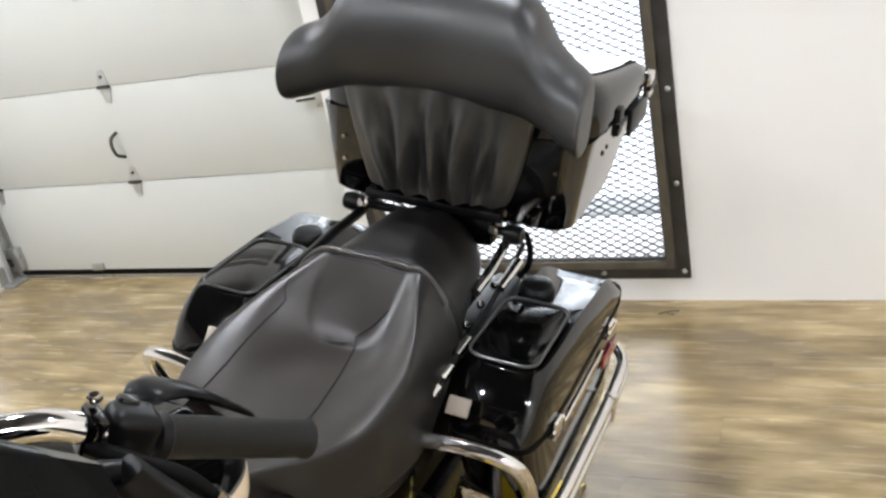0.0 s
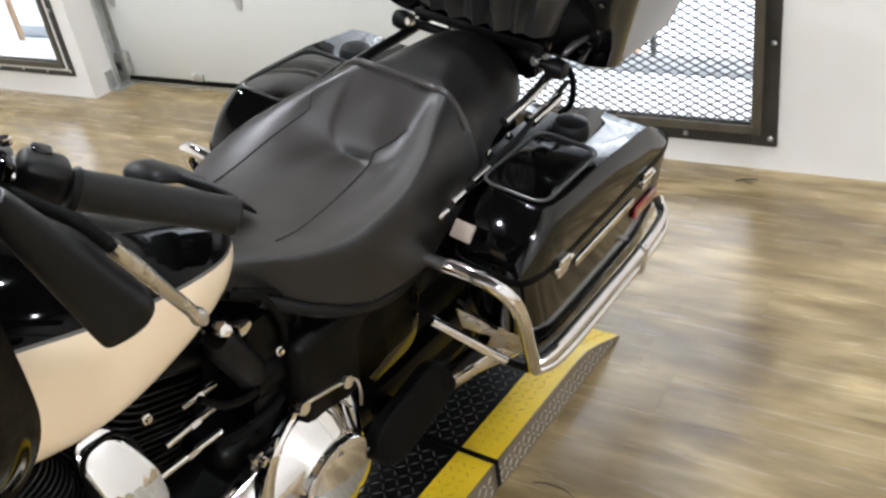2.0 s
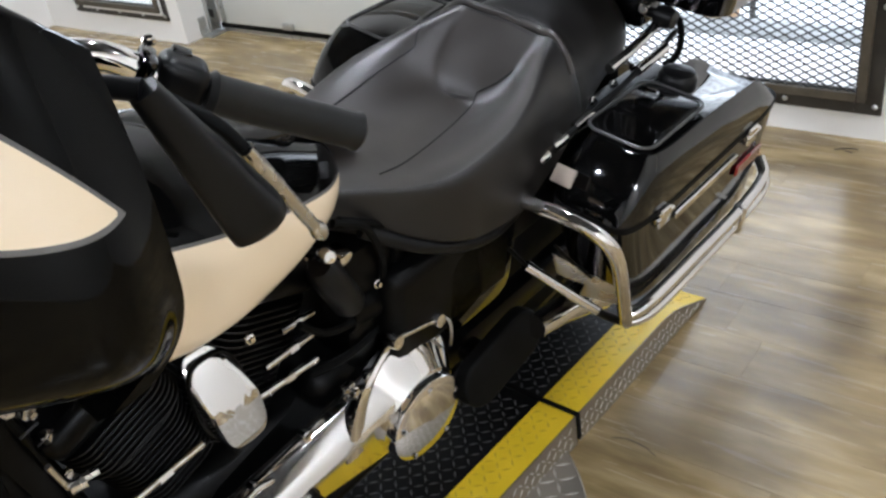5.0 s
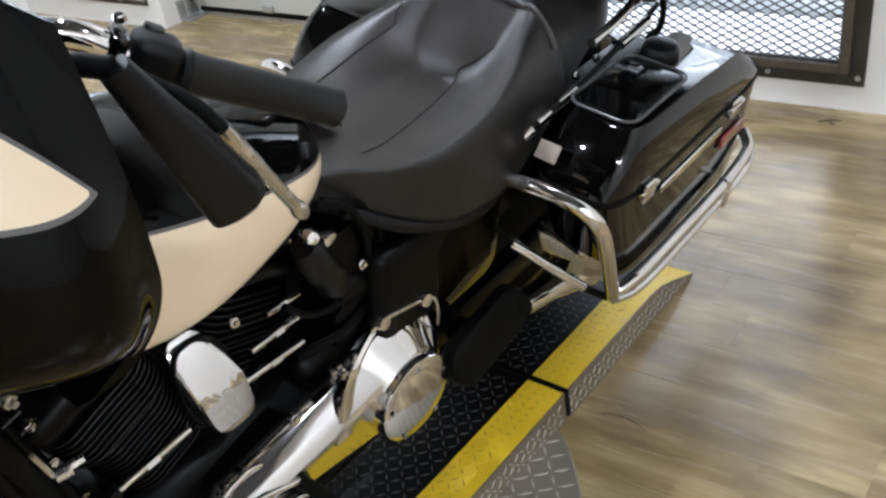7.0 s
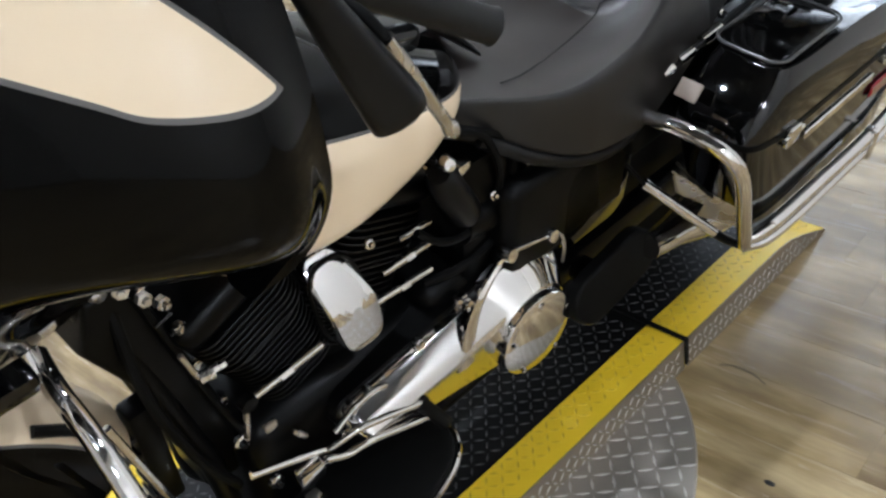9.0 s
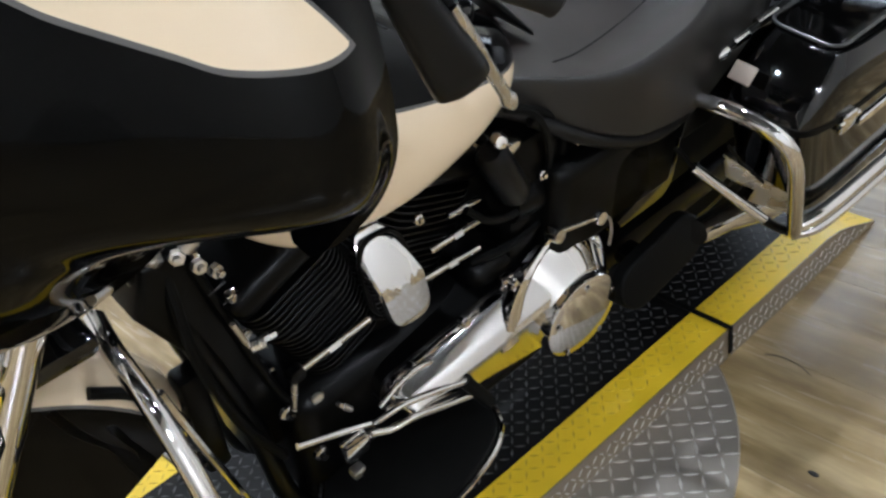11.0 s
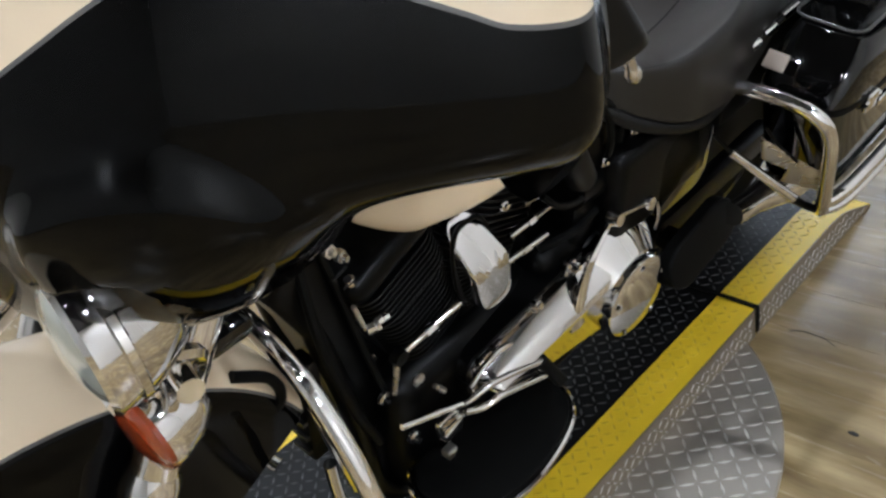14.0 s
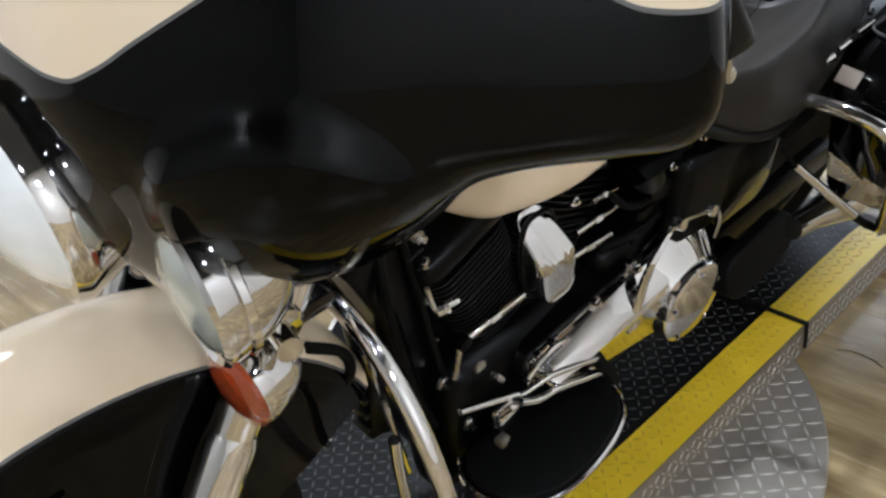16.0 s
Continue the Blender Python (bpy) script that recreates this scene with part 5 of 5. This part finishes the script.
# engine
engine = part("crankcase", Geo().join(box(-0.11, 0.115, 0.22, 0.64, 0.17, 0.46, 0.05, 3)).join(box(-0.12, 0.12, 0.58, 0.86, 0.20, 0.50, 0.04, 3)), engine_black, bike, "black engine crankcase")
for name, sg in (("front_cylinder", -1), ("rear_cylinder", 1)):
    m = Matrix.Translation((0, 0.405, 0.372)) @ Matrix.Rotation(radians(-22.5 * sg), 4, "X")
    cy = part(name, revolve([(0.0, 0.08), (0.070, 0.08), (0.070, 0.36), (0.0, 0.36)], m, 28), engine_black, bike, "black finned cylinder")
    for k in range(19):
        z = 0.122 + 0.0121 * k
        out = rounded(0.178 if k < 12 else 0.186, 0.160 if k < 12 else 0.170, 0.050 if k < 12 else 0.04, 6)
        part("fin", Geo().join(prism(out, z, z + 0.0040, 0.0010, 1), m), engine_black, cy)
        part("fin_edge", Geo().join(sweep([Vector((x * 1.003, y * 1.003, z + 0.0038)) for x, y in out if x > 0.030], 0.0009, 5), m), fin_edge, cy)
    rk = part("rocker_cover", Geo().join(box(-0.098, 0.098, -0.085, 0.085, 0.352, 0.405, 0.022, 3), m), engine_black, cy, "black rocker cover")
    for bx in (-0.08, 0.08):
        for by in (-0.065, 0.065):
            part("bolt", bolt_at(m @ Vector((bx, by, 0.40)), m.to_3x3() @ Vector((0, 0, 1)), 0.009, 0.012), chrome, rk)
for a, b in (((0.108, 0.24, 0.545), (0.112, 0.372, 0.560)), ((0.112, 0.475, 0.565), (0.105, 0.60, 0.545)), ((0.105, 0.50, 0.605), (0.102, 0.61, 0.60)), ((0.095, 0.545, 0.640), (0.095, 0.61, 0.635))):
    rdp = part("engine_stud", rod(a, b, 0.006, 10), chrome, bike, "chrome rod beside the cylinders")
    part("nut", rod(Vector(a).lerp(Vector(b), 0.42), Vector(a).lerp(Vector(b), 0.58), 0.0085, 6), chrome, rdp)
for a, b in (((0.080, 0.163, 0.743), (0.080, 0.188, 0.750)), ((0.080, 0.178, 0.715), (0.080, 0.200, 0.725)), ((0.080, 0.188, 0.690), (0.080, 0.212, 0.695)), ((0.080, 0.198, 0.668), (0.080, 0.222, 0.672))):
    part("head_fin", rod(a, b, 0.002, 6), fin_edge, bike, "short machined fin")
part("drop_link", rod((0.108, 0.238, 0.548), (0.110, 0.225, 0.475), 0.005, 8), brushed, bike)
part("stud_boss", revolve([(0, 0.01), (0.013, 0.008), (0.015, -0.006)], frame_to((0.112, 0.238, 0.55), (1, 0, 0)), 14), engine_black, bike)

# horn cover: bell-shaped chrome shell, upper half sloping back from a flat lower half
rings = []
for depth, k in ((0.0, 1.0), (0.050, 1.0), (0.058, 0.97), (0.0625, 0.91), (0.064, 0.75), (0.0645, 0.5), (0.0645, 0.25), (0.0645, 0.03)):
    r = []
    for j in range(48):
        a = 2 * math.pi * (j + 0.5) / 48
        ca, sa = math.cos(a), math.sin(a)
        yy = 0.042 * math.copysign(abs(ca) ** 0.62, ca)
        zz = (0.098 if sa > 0 else 0.074) * math.copysign(abs(sa) ** (0.85 if sa > 0 else 0.42), sa)
        yy, zz = yy * k * (1.0 - 0.10 * max(0.0, -zz) / 0.078), zz * k
        r.append(Vector((0.072 + depth - 0.86 * max(0.0, zz - 0.026) * min(1.0, depth / 0.06), 0.428 + yy - 0.18 * zz, 0.590 + zz)))
    rings.append(r)
horn = part("horn_cover", loft(rings), chrome, bike, "chrome bell-shaped horn cover", 22)
part("trim_ring", sweep([(0.092, 0.428 + 0.043 * math.copysign(abs(math.cos(a)) ** 0.62, math.cos(a)) - 0.18 * 0.09 * math.sin(a), 0.588 + (0.101 if math.sin(a) > 0 else 0.076) * math.copysign(abs(math.sin(a)) ** 0.8, math.sin(a))) for a in [2 * math.pi * j / 40 for j in range(42)]], 0.0045, 6), engine_black, horn)

# primary cover
def primary_geo(grow, x0, x1, soft):
    """Outline of a long case, small round end in front, large one behind."""
    c0, c1 = (0.392, 0.404), (0.748, 0.374)
    d = math.hypot(c1[0] - c0[0], c1[1] - c0[1])
    base = math.atan2(c1[1] - c0[1], c1[0] - c0[0])

    def outline(ins):
        r0, r1 = 0.028 + grow - ins * 0.52, 0.094 + grow - ins
        off = math.acos((r0 - r1) / d)
        out = [(c1[0] + r1 * math.cos(a), c1[1] + r1 * math.sin(a)) for a in [base - off + 2 * off * i / 24 for i in range(25)]]
        return out + [(c0[0] + r0 * math.cos(a), c0[1] + r0 * math.sin(a)) for a in [base + off + (2 * math.pi - 2 * off) * i / 14 for i in range(15)]]
    def ring(x, ins):
        # the outer face sits low, so the broad bevels are the upper ones
        out, lean = [], -0.09 * max(0.0, min(1.0, (x - x0) / (x1 - x0)))
        for y, z in outline(ins):
            k = 0.52 + 0.48 * max(0.0, min(1.0, (y - c0[0]) / (c1[0] - c0[0])))
            z -= 0.9 * k * ins
            out.append(Vector((x - (lean * (z - 0.33) if soft > 0.01 else 0.0), y, z)))
        return out
    if soft < 0.01:
        return loft([ring(x0, 0.0), ring(x1 - soft, 0.0), ring(x1, soft)])
    rim, mid = x1 - 0.76 * soft, x1 - 0.20 * soft
    return loft([ring(x0, 0.0), ring(rim - 0.004, 0.0), ring(rim, 0.002)] + [ring(rim + (mid - rim) * t, 0.002 + 0.32 * soft * t) for t in (0.33, 0.66, 1.0)] + [ring(mid + (x1 - mid) * t, 0.002 + soft * (0.32 + 0.22 * t)) for t in (0.5, 1.0)] + [ring(x1, soft * 0.60)])


prim = part("primary_cover", primary_geo(0.0, 0.132, 0.188, 0.050), chrome, bike, "chrome primary drive cover", 24)
part("inner_case", primary_geo(0.006, 0.07, 0.134, 0.003), engine_black, prim, "black inner primary case")
part("clutch_bell", revolve([(0.132, -0.075), (0.132, -0.052), (0.129, -0.048), (0.109, -0.027), (0.089, -0.006), (0.086, -0.002), (0.080, 0.0)], frame_to((0.197, 0.755, 0.356), (1, 0, -0.04)), 56), chrome, prim, "", 30)
derby = part("derby_cover", revolve([(0.086, -0.05), (0.086, 0.008), (0.084, 0.013), (0.079, 0.016), (0.070, 0.0185), (0.05, 0.0215), (0.03, 0.0235), (0.0, 0.0245)], frame_to((0.203, 0.750, 0.352), (1, -0.03, 0.045)), 48), chrome, prim, "round chrome clutch cover", 24)
for k in range(5):
    a = 2 * math.pi * k / 5 + 0.3
    part("screw", bolt_at((0.2205 - 0.0032 * math.sin(a), 0.750 + 0.072 * math.cos(a), 0.352 + 0.072 * math.sin(a)), (1, 0, 0), 0.006, 0.004), chrome, derby)
for y, z in ((0.640, 0.462), (0.53, 0.452), (0.42, 0.434), (0.385, 0.428), (0.366, 0.375), (0.50, 0.335), (0.61, 0.30)):
    part("screw", bolt_at((0.138, y, z), (1, 0, 0.3), 0.0085, 0.018), chrome, prim)
part("clip", box(0.125, 0.140, 0.625, 0.65, 0.440, 0.475, 0.004), chrome, prim)
arm = spline([(0.165, 0.713, 0.541), (0.165, 0.692, 0.523), (0.172, 0.647, 0.492), (0.179, 0.617, 0.452), (0.190, 0.592, 0.402), (0.194, 0.588, 0.385)], 7)
arm_rings = []
for i, p in enumerate(arm):
    h = 0.009 + 0.011 * i / len(arm)
    arm_rings.append([p + Vector(q) for q in ((-0.004, -h, 0), (0.002, -h, 0), (0.005, 0, 0.002), (0.002, h, 0), (-0.004, h, 0))])
part("strap_arm", loft(arm_rings), chrome, prim, "chrome curved shift arm")
lk = part("link_bar", rod((0.165, 0.713, 0.541), (0.165, 0.826, 0.506), 0.006, 10), chrome, bike, "chrome link bar")
for p in ((0.168, 0.713, 0.541), (0.165, 0.826, 0.506)):
    part("joint", revolve([(0, 0.014), (0.012, 0.012), (0.014, 0.0), (0.014, -0.012)], frame_to(p, (1, 0, 0.2)), 14), chrome, lk)
part("cable", tube([(0.165, 0.826, 0.506), (0.172, 0.850, 0.492), (0.176, 0.857, 0.46), (0.172, 0.862, 0.42)], 0.0028, 6, 8), brushed, lk)

# shift linkage, peg and floorboard
sh = part("shift_rod", tube([(0.15, 0.197, 0.453), (0.165, 0.30, 0.417), (0.172, 0.318, 0.414), (0.180, 0.340, 0.425), (0.186, 0.365, 0.430), (0.192, 0.43, 0.410), (0.196, 0.485, 0.388)], 0.0058, 5, 10), chrome, bike, "chrome shift rod")
part("shift_lever", tube([(0.185, 0.300, 0.418), (0.192, 0.335, 0.402), (0.197, 0.375, 0.400), (0.200, 0.44, 0.372), (0.202, 0.490, 0.352)], 0.0062, 5, 10), chrome, sh)
part("toe_link", tube([(0.165, 0.335, 0.430), (0.160, 0.385, 0.445), (0.155, 0.44, 0.436), (0.152, 0.494, 0.384)], 0.0055, 5, 10), chrome, sh)
peg = part("shift_peg", rod((0.192, 0.483, 0.390), (0.214, 0.520, 0.318), 0.0125, 14), rubber, sh, "black rubber shift peg")
part("tip", revolve([(0, 0.008), (0.008, 0.006), (0.011, 0.0)], frame_to((0.214, 0.520, 0.318), (0.022, 0.037, -0.072)), 12), chrome, peg)
part("clevis", box(0.160, 0.185, 0.255, 0.300, 0.375, 0.415, 0.006), chrome, sh)
part("bracket", box(0.165, 0.185, 0.262, 0.285, 0.325, 0.342, 0.004), brushed, sh)
fb_line = spline([(0.118, 0.235, 0), (0.160, 0.205, 0), (0.225, 0.215, 0), (0.275, 0.275, 0), (0.288, 0.355, 0), (0.278, 0.440, 0), (0.255, 0.505, 0), (0.215, 0.540, 0), (0.155, 0.545, 0)], 5)
fb_out = [(p.x, p.y) for p in fb_line] + [(0.118, 0.53), (0.108, 0.38)]
for s in (1, -1):
    fl = (lambda g: g) if s > 0 else (lambda g: g.mirror())
    fb = part("floorboard", fl(prism(fb_out, 0.255, 0.268)), engine_black, bike, "rider floorboard with rubber top")
    part("rubber_top", fl(prism([(0.198 + (x - 0.198) * 0.94, 0.38 + (y - 0.38) * 0.95) for x, y in fb_out], 0.268, 0.280, 0.005)), rubber, fb, "black rubber floorboard pad")
    part("rim", fl(sweep([(p.x, p.y, 0.266) for p in fb_line], 0.006, 8)), chrome, fb, "chrome floorboard rim")
    part("mount", fl(box(0.09, 0.13, 0.30, 0.34, 0.235, 0.262, 0.006)), chrome, fb)
    # folded passenger board
    pb = part("passenger_board", fl(Geo().join(prism([(x * 1.0, y) for x, y in rounded(0.225, 0.104, 0.05, 6)], -0.014, 0.014, 0.008, 3), Matrix.Translation((0.228, 0.943, 0.364)) @ Matrix.Rotation(radians(12), 4, "X") @ Matrix.Rotation(radians(90), 4, "Z") @ Matrix.Rotation(radians(72), 4, "X"))), rubber, bike, "black rubber passenger board, folded up")
    part("hinge", fl(box(0.15, 0.225, 0.91, 0.96, 0.33, 0.36, 0.008)), engine_black, pb)
# engine guard
EG = [(0.03, 0.040, 0.755), (0.10, 0.030, 0.765), (0.17, 0.030, 0.735), (0.235, 0.028, 0.675), (0.29, 0.025, 0.590), (0.325, 0.025, 0.48), (0.325, 0.035, 0.37), (0.28, 0.055, 0.28), (0.20, 0.08, 0.235), (0.09, 0.11, 0.21)]
for s in (1, -1):
    eg = part("engine_guard", tube([(x * s, y, z) for x, y, z in EG], 0.0135, 7, 16), chrome, bike, "chrome engine guard tube")
    part("brace", tube([(0.185 * s, 0.036, 0.57), (0.19 * s, 0.038, 0.50), (0.195 * s, 0.048, 0.40), (0.192 * s, 0.075, 0.25)], 0.009, 6, 10), chrome, eg)
# side stand
ss = part("side_stand", tube([(0.11, 0.30, 0.19), (0.16, 0.28, 0.12), (0.195, 0.27, 0.0)], 0.013, 5, 10), engine_black, bike, "black side stand")
part("foot", box(0.17, 0.235, 0.235, 0.30, -0.045, -0.030, 0.004), engine_black, ss)
# hoses, wires and small fittings between engine and tank
for a in ([(0.06, 0.62, 0.74), (0.10, 0.66, 0.70), (0.105, 0.70, 0.62), (0.09, 0.74, 0.55)], [(0.09, 0.60, 0.50), (0.12, 0.66, 0.52), (0.12, 0.75, 0.54), (0.09, 0.84, 0.56)], [(0.05, 0.13, 0.80), (0.09, 0.12, 0.66), (0.10, 0.15, 0.50), (0.09, 0.20, 0.36)]):
    part("hose", tube(a, 0.008, 6, 8), rubber, bike)
coil = part("ignition_switch", box(0.055, 0.115, 0.665, 0.735, 0.665, 0.70, 0.012), satin_black, bike)
part("chrome_cap", box(0.075, 0.115, 0.655, 0.685, 0.70, 0.722, 0.006), chrome, coil, "small chrome fitting")
part("oil_filler", revolve([(0, 0.03), (0.018, 0.028), (0.02, 0.0), (0.02, -0.04)], frame_to((0.10, 0.76, 0.60), (0.6, 0, 1)), 16), satin_black, bike)
part("starter", rod((0.10, 0.66, 0.60), (0.10, 0.80, 0.585), 0.038, 18), engine_black, bike)
for p, d in (((0.03, 0.150, 0.70), (1, 0, 0)), ((0.06, 0.27, 0.64), (1, 0, 0)), ((0.03, 0.30, 0.41), (1, -0.3, 0)), ((0.09, 0.29, 0.305), (1, 0, 0)), ((0.08, 0.225, 0.44), (1, 0, 0)), ((0.10, 0.83, 0.62), (1, 0, 0)), ((0.12, 0.245, 0.355), (1, 0, 0))):
    part("fitting", revolve([(0, 0.016), (0.006, 0.016), (0.007, 0.008), (0.013, 0.006), (0.014, 0.0)], frame_to(p, d), 10), chrome, bike)

# solenoid, hoses and fittings below the tank
sol = part("solenoid", sweep([(0.128, 0.600, 0.752), (0.128, 0.606, 0.740), (0.130, 0.652, 0.648), (0.130, 0.658, 0.636)], [0.018, 0.026, 0.027, 0.020], 16), satin_black, bike, "black solenoid below the tank")
part("chrome_cap", revolve([(0, 0.014), (0.009, 0.013), (0.013, 0.006), (0.015, -0.004), (0.010, -0.016)], frame_to((0.138, 0.606, 0.772), (1, -0.3, 0.5)), 10), chrome, sol, "small chrome fitting")
for a in ([(0.118, 0.640, 0.800), (0.132, 0.690, 0.770), (0.135, 0.722, 0.700), (0.125, 0.735, 0.630)], [(0.11, 0.66, 0.79), (0.125, 0.72, 0.755), (0.128, 0.76, 0.70), (0.12, 0.77, 0.62)], [(0.12, 0.56, 0.66), (0.13, 0.60, 0.62), (0.13, 0.66, 0.60), (0.12, 0.73, 0.61)]):
    part("hose", tube(a, 0.0065, 6, 8), rubber, bike)
for p in ((0.132, 0.712, 0.645), (0.128, 0.80, 0.66), (0.112, 0.475, 0.69)):
    part("fitting", revolve([(0, 0.010), (0.004, 0.010), (0.005, 0.005), (0.008, 0.004), (0.009, 0.0)], frame_to(p, (1, 0, 0.3)), 8), chrome, bike)
# chrome cluster above the front cylinder
cl_ = part("hose_joint", rod((0.085, 0.150, 0.838), (0.100, 0.185, 0.872), 0.011, 12), brushed, bike, "alloy hose joint")
for p, d in (((0.080, 0.140, 0.826), (1, -0.4, 0.3)), ((0.084, 0.160, 0.800), (1, 0, 0.2)), ((0.080, 0.180, 0.775), (1, 0.2, 0)), ((0.070, 0.118, 0.83), (0.4, -1, 0.4))):
    part("nut", revolve([(0, 0.014), (0.005, 0.013), (0.006, 0.006), (0.010, 0.005), (0.010, -0.004)], frame_to(p, d), 6), brushed, cl_)

# black shroud and wiring in front of the engine
shroud = part("frame_shroud", Geo().join(prism([(0.100, 0.815), (0.160, 0.822), (0.258, 0.372), (0.215, 0.345), (0.165, 0.36), (0.150, 0.54), (0.122, 0.64), (0.075, 0.745)], -0.02, 0.062, 0.010, 3), Matrix(((0, 0, 1, 0), (1, 0, 0, 0), (0, 1, 0, 0), (0, 0, 0, 1)))), engine_black, bike, "black shroud in front of the engine")
for y, z in ((0.205, 0.62), (0.225, 0.52), (0.243, 0.43), (0.165, 0.795)):
    part("bolt", bolt_at((0.060, y, z), (1, 0, 0), 0.008, 0.008), chrome, shroud)
fit_ = part("oil_fitting", rod((0.108, 0.186, 0.648), (0.114, 0.205, 0.650), 0.009, 8), brushed, bike, "alloy oil line fitting")
part("nut", rod((0.110, 0.200, 0.652), (0.116, 0.222, 0.656), 0.006, 6), brushed, fit_)
part("pipe", rod((0.104, 0.172, 0.702), (0.108, 0.184, 0.652), 0.004, 8), brushed, fit_)
sw_ = part("neutral_switch", box(0.132, 0.142, 0.240, 0.262, 0.498, 0.514, 0.004), brushed, bike, "alloy switch bracket")
part("plug", rod((0.140, 0.280, 0.466), (0.144, 0.298, 0.440), 0.005, 10), brushed, sw_)
part("wire", tube([(0.068, 0.155, 0.80), (0.072, 0.185, 0.66), (0.074, 0.215, 0.52), (0.070, 0.25, 0.40)], 0.006, 6, 8), rubber, shroud)
part("hose", tube([(0.075, -0.01, 0.70), (0.085, 0.035, 0.665), (0.088, 0.045, 0.62), (0.075, 0.02, 0.575)], 0.008, 6, 8), rubber, bike, "black brake hose")

# small things on the floor
twig = thing("twig", "small dark twig lying on the plank floor", "twig")
part("stem", tube([(0.385, 2.715, 0.002), (0.415, 2.735, 0.004), (0.45, 2.745, 0.002)], 0.0018, 5, 6), thread, twig)
part("side_shoot", tube([(0.41, 2.732, 0.003), (0.42, 2.718, 0.003), (0.44, 2.716, 0.002)], 0.0013, 5, 6), thread, twig)
lint = thing("loose_thread", "thin dark thread lying on the floor beside the ramp", "thread")
part("strand", tube([(0.454, 1.199, 0.001), (0.478, 1.212, 0.0015), (0.499, 1.215, 0.001), (0.53, 1.212, 0.0015), (0.56, 1.201, 0.001)], 0.0009, 6, 5), thread, lint)
crumb = thing("dirt_crumb", "small dark crumb of dirt on the floor", "dirt")
part("clod", revolve([(0, 0.0035), (0.005, 0.003), (0.008, 0.0005), (0.0, 0.0)], Matrix.Translation((0.698, 0.977, 0)), 7, 1.5, 0.8), thread, crumb)

lay_floor()
